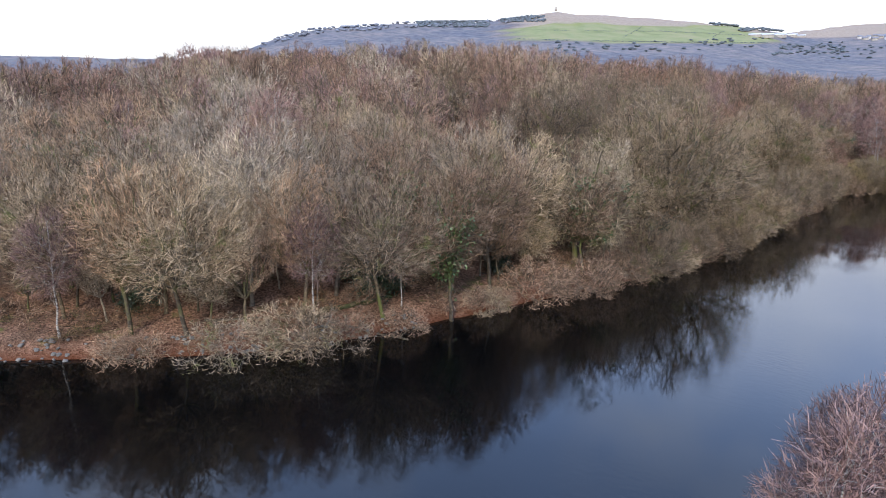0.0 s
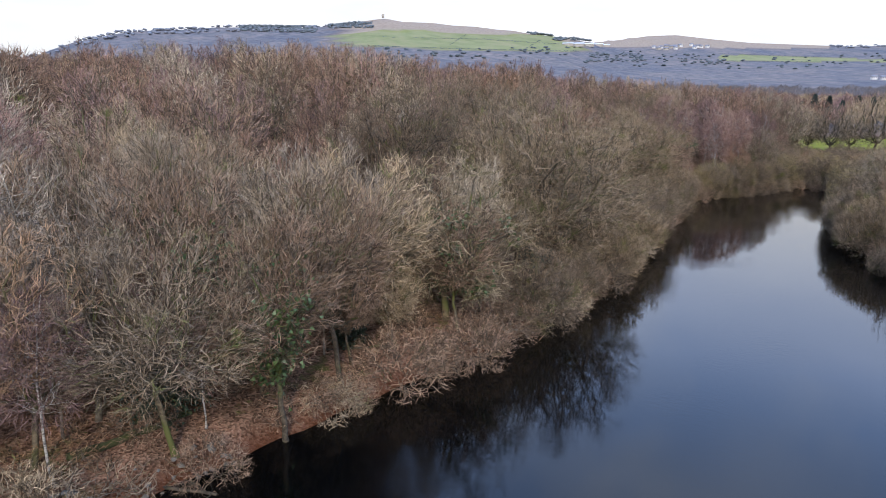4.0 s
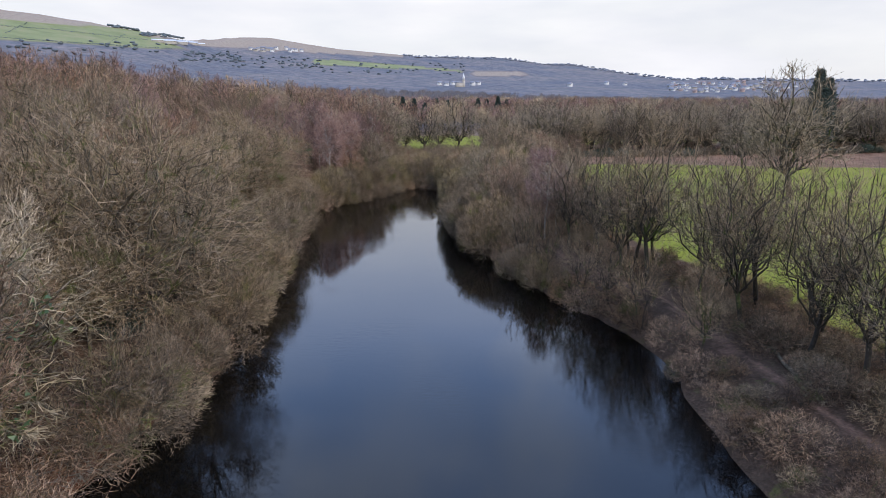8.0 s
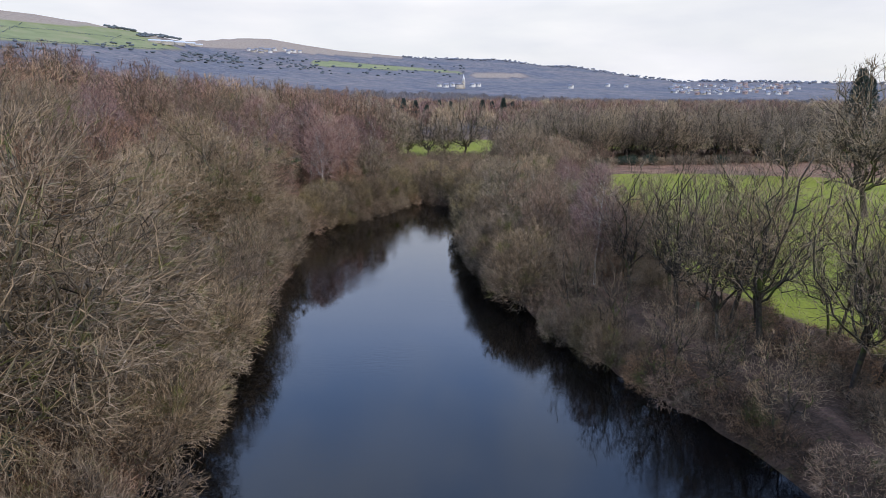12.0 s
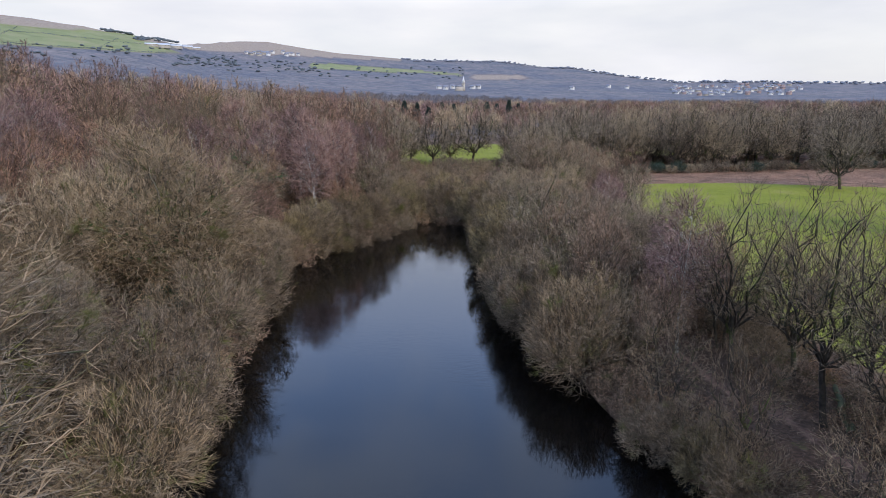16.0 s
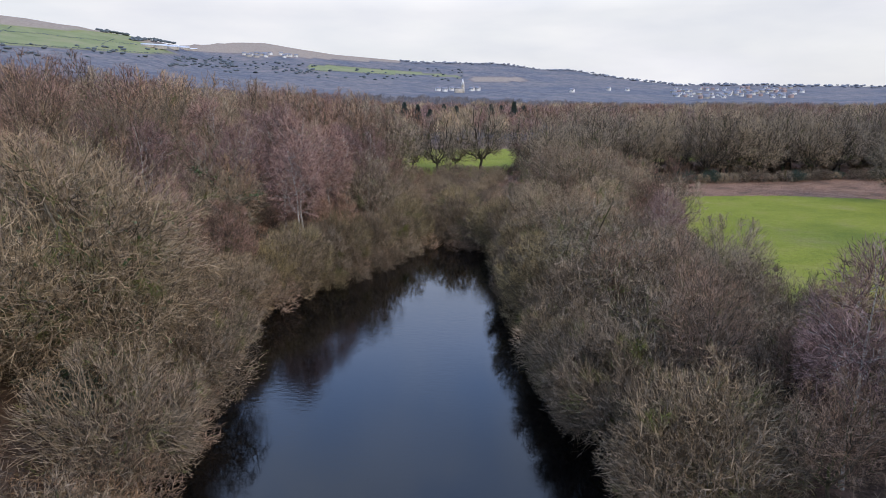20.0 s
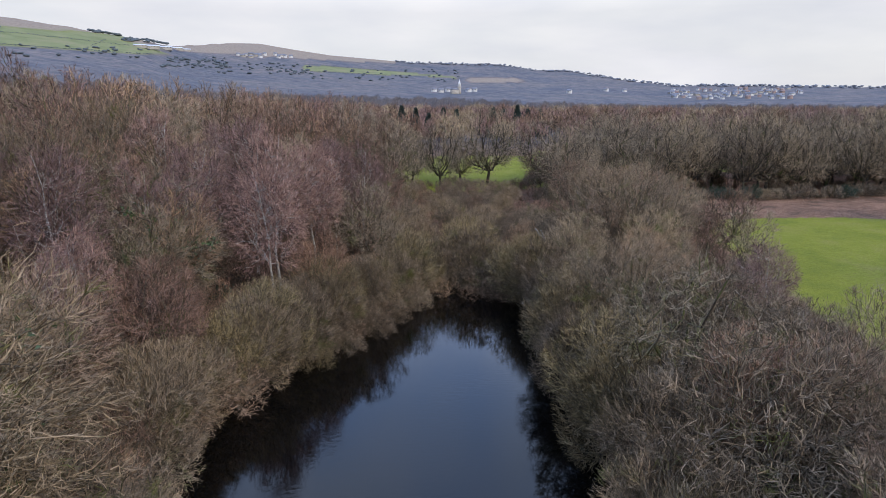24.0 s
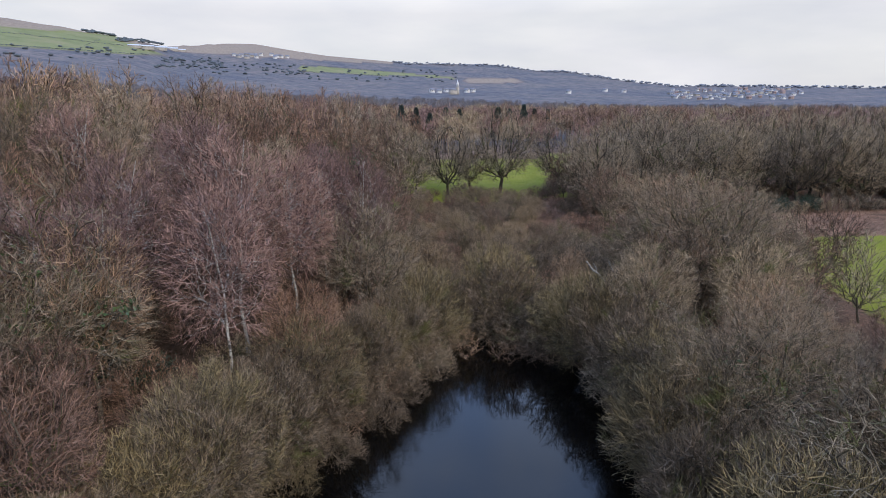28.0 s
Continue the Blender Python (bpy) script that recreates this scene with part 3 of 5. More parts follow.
def fork(par, n, f0, angle, c, rad, span, lo, hi, up, out, k, kink, sag):
    """n side shoots from each parent strand, the last one carrying on from its tip."""
    m, kk = par.shape[:2]
    f = f0 + (1 - f0) * (np.arange(n) + rng.uniform(0, 1, (m, n))) / n
    f[:, -1] = 1.0
    s = f * (kk - 1)
    i = np.minimum(s.astype(int), kk - 2)
    w = (s - i)[..., None]
    rows = np.arange(m)[:, None]
    pa, pb = par[rows, i], par[rows, i + 1]
    b = (pa * (1 - w) + pb * w).reshape(-1, 3)
    tan = unit(pb - pa).reshape(-1, 3)
    u, v = frames_of(tan)
    phi = (rng.uniform(0, 6.28, (m, 1)) + 2.4 * np.arange(n)[None] + rng.normal(0, 0.4, (m, n))).reshape(-1, 1)
    th = angle * rng.uniform(0.6, 1.3, (m, n))
    th[:, -1] *= 0.3
    th = th.reshape(-1, 1)
    d = tan * np.cos(th) + (u * np.cos(phi) + v * np.sin(phi)) * np.sin(th)
    d = unit(d + UP * up + unit(b - c) * out)
    L = np.clip(depart(b, d, c, rad) * rng.uniform(*span, len(b)), lo, hi)
    return reach(b, b + d * L[:, None], 0.06, kink, k, sag=sag), L


def grow(H, R, trunk=0.3, stems=1, lean=0.06, limbs=8, counts=(7, 6, 4, 3), twig_w=0.03, branch_w=0.05, girth=0.02, crown_low=0.15,
         lift=0.25, droop=0.0, leader=False, twig_len=0.8, kink=0.035, lump=0.12):
    """One bare tree at the origin: trunk, boughs, branches, twigs, and points along its limbs."""
    stem, wood, twig = Pile(), Pile(), Pile()
    a = rng.uniform(0, 6.28) + np.arange(stems) * 6.28 / stems
    ring = np.stack([np.cos(a), np.sin(a), 0 * a], 1)
    base = ring * (0.0 if stems == 1 else 0.22)
    base[:, 2] = -0.6
    top = ring * (lean * H if stems == 1 else R * 0.30)
    top[:, 2] = H * (0.96 if leader else trunk) * rng.uniform(0.92, 1.0, stems)
    tp = reach(base, top, 0.02, 0.006, 8)
    tr = np.full(stems, H * girth) * (1 if stems == 1 else 0.62)
    V, Q = tubes(tp, tr, tr * (0.15 if leader else 0.72), 7)
    k = V.reshape(stems, 8, 7, 3)
    k[:, 0] = tp[:, :1] + (k[:, 0] - tp[:, :1]) * 1.6
    stem.add(k.reshape(-1, 3), Q)
    c = np.array([0, 0, H * (crown_low + 1) / 2])
    rad = np.array([R, R, H * (1 - crown_low) / 2])
    # boughs, each towards its own swelling of the crown
    tips = dome(limbs, 0.66 - lump, 0.74 + lump * 0.6, H, R, crown_low)
    if leader:
        src = tp[:, 2:].reshape(-1, 3)
        want = tips - np.stack([0 * tips[:, 0], 0 * tips[:, 0], 0.75 * np.hypot(tips[:, 0], tips[:, 1]) + 0.3], 1)
        at = src[nearest(src, np.stack([0 * tips[:, 0], 0 * tips[:, 0], want[:, 2]], 1))]
    else:
        src = tp[:, 5:].reshape(-1, 3)
        at = src[nearest(src, tips * np.array([1, 1, 0.2]))]
    p1 = reach(at, tips, 0.08, kink * 0.7, 8, sag=0.10 if not leader else 0.04)
    r1 = H * girth * rng.uniform(0.34, 0.55, limbs) * (0.45 if leader else 1) * (1 if stems == 1 else 0.75)
    boughs = [tubes(p1[i:i + 1], r1[i:i + 1], r1[i:i + 1] * 0.4, 5) for i in range(limbs)]
    # branches, branchlets
    p2, L2 = fork(p1, counts[0], 0.22, 0.75, c, rad, (0.45, 0.95), 0.05 * R, 0.62 * R, lift * 0.5, 0.12, 7, kink * 1.3, 0.06)
    r2 = np.clip(L2 * 0.011, branch_w * 0.5, 0.075)
    wood.add(*tubes(p2, r2, r2 * 0.5, 4))
    p3, L3 = fork(p2, counts[1], 0.18, 0.68, c, rad, (0.5, 1.0), 0.05 * R, 0.30 * R, lift * 0.4 - droop, 0.25, 5, kink * 1.8, 0.04)
    r3 = np.clip(L3 * 0.013, branch_w * 0.28, branch_w * 0.5)
    twig.add(*tubes(p3, r3, r3 * 0.5, 3))
    # sprays
    p4, L4 = fork(p3, counts[2], 0.15, 0.85, c, rad * 1.06, (0.6, 1.1), 0.45 * twig_len, 1.4 * twig_len, lift * 0.35 - droop * 2.5, 0.30, 3, kink * 2.2, 0.0)
    b, mid, tip = p4[:, 0], p4[:, 1], p4[:, 2]
    sd = unit(np.cross(tip - b, unit(rng.normal(0, 1, b.shape)))) * twig_w * 0.6
    V = np.stack([b - sd, b + sd, mid - sd * 0.75, mid + sd * 0.75, tip], 1).reshape(-1, 3)
    o = np.arange(len(b))[:, None] * 5
    twig.add(V, o + np.array([[0, 1, 3, 2]]), o + np.array([[2, 3, 4]]))
    # twigs
    if counts[3]:
        p5, L5 = fork(p4, counts[3], 0.2, 0.85, c, rad * 1.1, (0.6, 1.1), 0.35 * twig_len, 0.9 * twig_len, lift * 0.3 - droop * 3, 0.2, 2, 0.0, 0.0)
        V, T = blades(p5[:, 0], p5[:, 1], np.full(len(p5), twig_w))
        twig.add(V, None, T)
    return stem, boughs, wood, twig, np.concatenate([p1.reshape(-1, 3), p2[:, :4].reshape(-1, 3), tp[:, 2:].reshape(-1, 3)])


PATTERNS = []


def make_tree(name, label, bark_m, twig_m, category="tree", leaf=None, split=False, **spec):
    """A tree thing with its trunk, limbs and crown, kept aside as a pattern to copy from."""
    stem, boughs, wood, twig, p1 = grow(**spec)
    root = new(name)
    PATTERNS.append(root)
    root.empty_display_size = 0.5
    tagged(root, label, category)
    part("trunk", stem.mesh(name + "_trunk", [bark_m], smooth=True), root)
    if split:
        for V, Q in boughs:
            part("limb", mesh_np(name + "_limb", V, [Q], [bark_m], smooth=True), root)
    else:
        for V, Q in boughs:
            wood.add(V, Q)
    n, m = sum(len(q) for q in twig.q), sum(len(q) for q in wood.q)
    for V, Q in zip(wood.v, wood.q):
        twig.add(V, Q - Q.min())
    me = twig.mesh(name + "_crown", [twig_m, bark_m])
    idx = np.zeros(len(me.polygons), dtype=np.int32)
    idx[n:n + m] = 1
    me.polygons.foreach_set("material_index", idx)
    part("crown", me, root)
    if leaf is not None:
        mat, count, lo, hi, size, nm = leaf
        pick = p1[(p1[:, 2] > lo) & (p1[:, 2] < hi)]
        if len(pick):
            c = pick[rng.integers(0, len(pick), count)] + rng.normal(0, 0.30, (count, 3))
            V, T = blades(c, c + unit(rng.normal(0, 1, (count, 3))) * size, np.full(count, size * 0.8))
            part(nm, mesh_np(name + "_" + nm, V, [T], [mat]), root)
    return root


PLACED = []


def plant(kind, x, y, scale=1.0, turn=None, sink=0.0, tilt=0.0, label="", group="", widen=1.0):
    """Sets a copy of a pattern on the ground."""
    z = float(height(x, y))
    turn = rng.uniform(0, 360) if turn is None else turn
    m = pose(x, y, z - sink, tilt, 0, turn) @ Matrix.Diagonal((scale * widen, scale * widen, scale, 1))
    ob = copy_thing(kind, m)
    PLACED.append((x, y))
    return tagged(ob, label, group=group)


# ---- patterns of the trees that stand in these woods ----
def pick(kinds):
    return kinds[int(rng.integers(0, len(kinds)))]


IVY = (M_IVY, 1500, 2.0, 11.0, 0.30, "ivy")
SLIM = dict(H=14, R=4.3, trunk=0.42, limbs=8, counts=(7, 6, 5, 2), twig_w=0.036, branch_w=0.085, lift=0.5, crown_low=0.36, girth=0.0135, lump=0.18)
OAKS = [make_tree("oak_tree", "broad bare oak with grey-brown twigs on the wooded bank", M_OAK_BARK, M_BANK_TWIG,
                  H=17, R=9.2, trunk=0.26, limbs=20, counts=(8, 8, 6, 3), twig_w=0.027, branch_w=0.09, crown_low=0.02, split=True, kink=0.05, girth=0.022,
                  lift=0.3, lump=0.14, leaf=(None, IVY)[k]) for k in range(2)]
OPEN_OAKS = [make_tree("open_oak", "bare oak with wandering pale limbs and mossy boughs", M_OAK_BARK, M_LIMB_TWIG,
                       H=15, R=7.2, trunk=0.32, limbs=10, counts=(6, 5, 5, 2), twig_w=0.034, branch_w=0.13, crown_low=0.08, split=True, kink=0.075, girth=0.022,
                       lift=0.2, lump=0.2, leaf=(None, IVY)[k]) for k in range(2)]
GREYS = [make_tree("ash_tree", "tall bare tree with pale grey branches in the wood", M_PALE_BARK, M_GREY_TWIG, **SLIM) for k in range(2)]
BROWNS = [make_tree("alder_tree", "bare slender tree with warm brown twigs in the wood", M_OAK_BARK, M_BROWN_TWIG, leaf=(None, None, IVY)[k], **SLIM) for k in range(3)]
BEIGES = [make_tree("sessile_oak", "bare oak with beige twigs in the wood", M_OAK_BARK, M_OAK_TWIG,
                    **{**SLIM, "R": 5.6, "crown_low": 0.2, "limbs": 12, "counts": (7, 7, 5, 2)}) for k in range(2)]
RUSTS = [make_tree("hazel_tree", "bare tree with reddish-brown twigs on the slope", M_OAK_BARK, M_RUST_TWIG,
                   **{**SLIM, "H": 13, "R": 4.9, "crown_low": 0.2, "limbs": 10, "counts": (7, 7, 5, 2)}) for k in range(2)]
BIRCHES = [make_tree("birch_tree", "slender silver birch with white bark and purple twigs", M_BIRCH_BARK, M_BIRCH_TWIG,
                     H=15, R=3.3, limbs=22, counts=(4, 5, 4, 2), twig_w=0.036, branch_w=0.045, girth=0.0085, lift=0.35, leader=True, crown_low=0.22,
                     droop=0.06, twig_len=0.8) for k in range(3)]
BANKSIDE = [make_tree("young_oak", "dark many-stemmed bare tree beside the bank path", M_DARK_BARK, M_OLIVE_TWIG,
                      H=15, R=4.8, trunk=(0.30, 0.36, 0.42)[k], stems=(1, 1, 2)[k], limbs=(9, 10, 10)[k], counts=(6, 5, 3, 1), twig_w=0.028, branch_w=0.075, split=True,
                      girth=0.0145, lift=0.75, crown_low=0.2, kink=0.05, lump=0.2) for k in range(3)]
BUSHES = [make_tree("waterside_shrub", "low bare shrub leaning over the water's edge", M_OAK_BARK, (M_OAK_TWIG, M_OLIVE_TWIG, M_BROWN_TWIG)[k], "shrub",
                    H=3.4, R=3.2, trunk=0.3, stems=4, limbs=11, counts=(5, 5, 3, 2), twig_w=0.036, branch_w=0.045, girth=0.012, lift=0.2, crown_low=-0.25,
                    twig_len=0.45, kink=0.06) for k in range(3)]
PALE_BUSHES = [make_tree("overhanging_shrub", "tangle of pale bare branches dipping into the water", M_PALE_BARK, (M_OAK_TWIG, M_BROWN_TWIG)[k], "shrub",
                         H=2.8, R=3.4, trunk=0.3, stems=4, limbs=12, counts=(5, 4, 3, 2), twig_w=0.036, branch_w=0.05, girth=0.012, lift=0.05, crown_low=-0.35,
                         twig_len=0.45, kink=0.08) for k in range(2)]
WILLOWS = [make_tree("willow_bush", "rounded willow bush with olive twigs at the waterline", M_OAK_BARK, (M_WILLOW_TWIG, M_OLIVE_TWIG, M_BANK_TWIG)[k], "shrub",
                     H=6.5, R=4.0, trunk=0.2, stems=4, limbs=13, counts=(6, 6, 5, 2), twig_w=0.03, branch_w=0.05, girth=0.012, lift=0.5, crown_low=-0.12,
                     twig_len=0.6) for k in range(3)]
BEIGE_BUSH = make_tree("sallow_bush", "rounded beige-twigged bush overhanging the water", M_OAK_BARK, M_BANK_TWIG, "shrub",
                       H=7.0, R=4.4, trunk=0.2, stems=4, limbs=13, counts=(6, 6, 5, 2), kink=0.06, twig_w=0.032, branch_w=0.055, girth=0.012, lift=0.3, crown_low=-0.14,
                       twig_len=0.6)
RUST_BUSH = make_tree("hazel_bush", "low reddish-brown hazel thicket on the woodland floor", M_OAK_BARK, M_RUST_TWIG, "shrub",
                      H=4.6, R=3.2, trunk=0.2, stems=5, limbs=11, counts=(5, 5, 4, 2), twig_w=0.028, branch_w=0.05, girth=0.012, lift=0.5, crown_low=-0.05, twig_len=0.5)
HEDGE_BUSH = make_tree("hedge_bush", "dense dark clipped hedge bush below the tree belt", M_DARK_BARK, M_DARK_TWIG, "shrub",
                       H=2.4, R=2.0, trunk=0.2, stems=4, limbs=8, counts=(4, 4, 3, 3), twig_w=0.06, branch_w=0.06, girth=0.02, lift=0.2, crown_low=-0.2, twig_len=0.4)
BRAMBLES = [make_tree("bramble_patch", "low tangle of brown bramble and dead bracken on the ground", M_DARK_BARK, (M_BROWN_TWIG, M_BRAMBLE, M_BRAMBLE)[k], "undergrowth",
                      H=1.3, R=2.4, trunk=0.3, stems=5, limbs=9, counts=(3, 4, 3, 2), twig_w=0.034, branch_w=0.035, girth=0.012, lift=0.05, crown_low=-0.4,
                      twig_len=0.4, kink=0.08) for k in range(3)]
THICKETS = [make_tree("thicket_shrub", "dark tangled thorn shrub on the shaded bank", M_DARK_BARK, (M_BRAMBLE, M_OLIVE_TWIG)[k], "shrub",
                      H=3.0, R=2.6, trunk=0.3, stems=4, limbs=10, counts=(5, 4, 3, 2), twig_w=0.036, branch_w=0.045, girth=0.013, lift=0.2, crown_low=-0.25,
                      twig_len=0.45, kink=0.07) for k in range(2)]
MIDS = [make_tree(nm, lb, M_OAK_BARK, mt, H=14.5, R=rr, trunk=0.3, limbs=12, counts=(5, 5, 3, 2), twig_w=0.07, branch_w=0.11, lift=0.4, crown_low=0.12,
                  girth=0.014, lump=0.15)
        for nm, lb, mt, rr in (("wood_oak", "bare grey-brown tree in the depth of the wood", M_OAK_TWIG, 6.6),
                               ("wood_ash", "bare pale grey tree in the depth of the wood", M_GREY_TWIG, 5.8),
                               ("wood_alder", "bare brown tree in the depth of the wood", M_BROWN_TWIG, 6.2),
                               ("wood_hazel", "bare reddish-brown tree on the wooded slope", M_RUST_TWIG, 6.0),
                               ("wood_birch", "bare purple-twigged birch on the wooded slope", M_BIRCH_TWIG, 5.4))]
FIELD_OAKS = [make_tree("field_oak", "dark spreading bare oak standing at the meadow's edge", M_DARK_BARK, M_DARK_TWIG,
                        H=16.5, R=7.4, trunk=0.26, limbs=12, counts=(6, 6, 3, 2), twig_w=0.058, branch_w=0.15, crown_low=0.14, girth=0.022, lift=0.4, kink=0.05)
              for k in range(3)]


def holly_bush():
    """Evergreen bush: a few stems under a skin of small dark leaves."""
    root = new("holly_bush")
    PATTERNS.append(root)
    tagged(root, "dark green glossy holly bush under the bare trees", "shrub")
    stem = Pile()
    tips = dome(9, 0.6, 0.8, 2.6, 1.5, 0.0)
    V, Q = tubes(reach(np.zeros((9, 3)) - UP * 0.3, tips, 0.05, 0.03, 4), np.full(9, 0.04), np.full(9, 0.012), 4)
    stem.add(V, Q)
    part("stem", stem.mesh("holly_stem", [M_OAK_BARK]), root)
    sub = dome(16, 0.45, 1.0, 2.6, 1.7, -0.1)
    c = sub[rng.integers(0, 16, 1700)] + rng.normal(0, 0.30, (1700, 3)) * np.array([1.2, 1.2, 0.9])
    d = unit(rng.normal(0, 1, c.shape) + unit(c - np.array([0, 0, 1.2])) * 0.6)
    V, T = blades(c, c + d * 0.20, np.full(len(c), 0.16))
    part("foliage", mesh_np("holly_leaves", V, [T], [M_HOLLY]), root)
    return root


HOLLIES = [holly_bush() for k in range(2)]


def conifer(H, R):
    """Dark evergreen with tiers of drooping boughs."""
    root = new("conifer_tree")
    PATTERNS.append(root)
    tagged(root, "dark green conifer standing among bare trees", "tree")
    stem, green = Pile(), Pile()
    b0, t0 = np.array([[0, 0, -0.5]]), np.array([[0, 0, H * 0.97]])
    V, Q = tubes(reach(b0, t0, 0.0, 0.002, 6), np.full(1, H * 0.016), np.full(1, 0.03), 7)
    stem.add(V, Q)
    part("trunk", stem.mesh("conifer_trunk", [M_DARK_BARK]), root)
    n = 260
    z = np.linspace(0.14, 0.99, n) * H
    a = np.arange(n) * 2.4
    ln = R * (1 - (z / H) ** 1.6) * rng.uniform(0.75, 1.1, n) + 0.25
    base = np.stack([0 * z, 0 * z, z], 1)
    tip = base + np.stack([np.cos(a) * ln, np.sin(a) * ln, -0.12 * ln + 0.1], 1)
    m = 26
    f = rng.uniform(0.2, 1.0, (n, m, 1))
    c = (base[:, None] * (1 - f) + tip[:, None] * f).reshape(-1, 3) + rng.normal(0, 0.16, (n * m, 3))
    d = unit(np.repeat(unit(tip - base), m, 0) + rng.normal(0, 0.55, (n * m, 3)) - UP * 0.2)
    V, T = blades(c, c + d * rng.uniform(0.4, 0.9, (n * m, 1)), np.full(n * m, 0.24))
    green.add(V, None, T)
    part("crown", green.mesh("conifer_crown", [M_NEEDLE]), root)
    return root


CONIFERS = [conifer(18, 4.2), conifer(16, 5.0)]

# ---- trees that can be told apart ----
plant(OAKS[0], -19.5, 53, 1.14, 20, widen=1.12, label="great round-crowned oak overhanging the water")
plant(OAKS[1], -19.5, 98, 0.98, 80, widen=1.14, label="ivy-clad oak with mossy limbs over the water")
plant(OAKS[1], -25, 146, 0.85, 10)
plant(OAKS[0], -27, 131, 0.9, 130)
plant(OPEN_OAKS[1], -17.4, 129, 0.95, 40, label="open-crowned oak with ivy and pale wandering limbs")
plant(OPEN_OAKS[1], -21, 31, 0.95, 200, widen=1.15, label="ivy-clad pale-limbed oak near the bank")
plant(OAKS[1], -33, 62, 1.08, 150)
plant(OAKS[0], -34, 46, 1.05, 250)
plant(OAKS[0], -20.5, 75, 0.55, 310, widen=1.5, label="low bare oak leaning over the water")
plant(OAKS[0], -35, 84, 1.05, 20)
plant(OPEN_OAKS[0], 19.8, 109, 0.72, 30, widen=1.25, label="broad low bare oak over the shore by the meadow")
plant(OAKS[0], 30, 146, 0.84, 100, widen=1.15, label="wide olive-brown oak at the head of the pond")
for x, y, s in ((17.5, 91, 1.15), (18.6, 100.5, 1.3), (24, 104, 1.15), (27.5, 110, 1.1), (23, 89, 1.05), (26.5, 95.5, 1.1), (16.8, 82.5, 1.0), (25, 116, 1.2)):
    plant(BEIGE_BUSH, x, y, s, label="large rounded brown bush on the bank by the meadow")
plant(OAKS[1], 21, 122, 0.55, 250, widen=1.2)
plant(OAKS[0], 24, 97, 0.5, 200, widen=1.2)
for x, y, s in ((28.2, 61.5, 1.12), (26.2, 63.4, 0.9), (25.6, 69, 0.95), (27.4, 74.3, 0.95), (31, 66, 0.9), (24.6, 77, 0.9), (33, 56, 1.0), (30, 47, 1.0), 
                (32, 36, 1.0), (30.5, 29, 0.9), (31, 18, 0.9), (30, 71, 0.8), (29.5, 54, 0.95), (20.5, 60, 0.5), (18.5, 66, 0.55), (23, 51, 0.5), (17.5, 72, 0.5), (22, 56, 0.45), (24.2, 43, 0.5)):
    plant(pick(BANKSIDE), x, y, s, group="trees along the bank path")
for x, y, s in ((22.5, 81, 0.82), (25.5, 86, 0.5), (31, 119, 0.68), (-8.3, 140, 1.12), (-5, 144, 1.0), (-11, 143, 1.1), (-3, 150, 0.95),
                (-15, 137, 0.95), (-18, 130, 0.9), (0, 153, 1.0), (-20, 143, 1.0), (-40.5, -15, 0.7), (-42, 4, 0.95), (12, -12.5, 0.68), (15, -11, 0.75), (17, -9, 0.78), (13, -10, 0.7), (14.5, -7, 0.7), (16, -13, 0.76), (18, -4, 0.75), (11.5, -8, 0.62)):
    plant(pick(BIRCHES), x, y, s, group="silver birches")
for x, y, s in ((99, 163.5, 1.0), (80, 115, 1.5), (31.6, 236, 1.2), (19.4, 232.5, 0.95), (45, 236, 0.95), (7, 232, 0.9), (12.5, 236, 0.8), (2, 236, 0.9), (25.6, 239, 0.85), (-2, 222, 0.85), (52, 230, 0.95)):
    plant(pick(FIELD_OAKS), x, y, s)
for x, y, s in ((150, 208, 1.5), (158, 214, 1.35), (14, 392, 0.87), (20, 395, 0.98), (27, 398, 0.92), (33, 394, 0.87), (40, 392, 0.92), (47, 396, 0.87), (66, 400, 1.03), (72, 402, 0.98), (78, 398, 0.98), (84, 401, 0.87), (90, 398, 0.87), (-15, 300, 0.8)):
    plant(pick(CONIFERS), x, y, s, group="conifers")


def scatter(x0, x1, y0, y1, step, ok, jitter=0.42):
    out = []
    for y in np.arange(y0, y1, step):
        for x in np.arange(x0, x1, step):
            a, b = x + rng.normal(0, jitter) * step, y + rng.normal(0, jitter) * step
            if ok(a, b):
                out.append((a, b))
    return out


def clear_of(x, y, gap):
    return all((x - a) ** 2 + (y - b) ** 2 > gap * gap for a, b in PLACED)


def sdist(x, y):
    dl, dr, wet = shore(np.array([x]), np.array([y]))
    return float(dl[0]), float(dr[0]), bool(wet[0])


def left_wood(lo, hi):
    def ok(x, y):
        dl, dr, wet = sdist(x, y)
        return not wet and dl < dr and lo < dl < hi and x < 24 and not (y > 142 and x > 3 + 0.09 * (y - 150))
    return ok


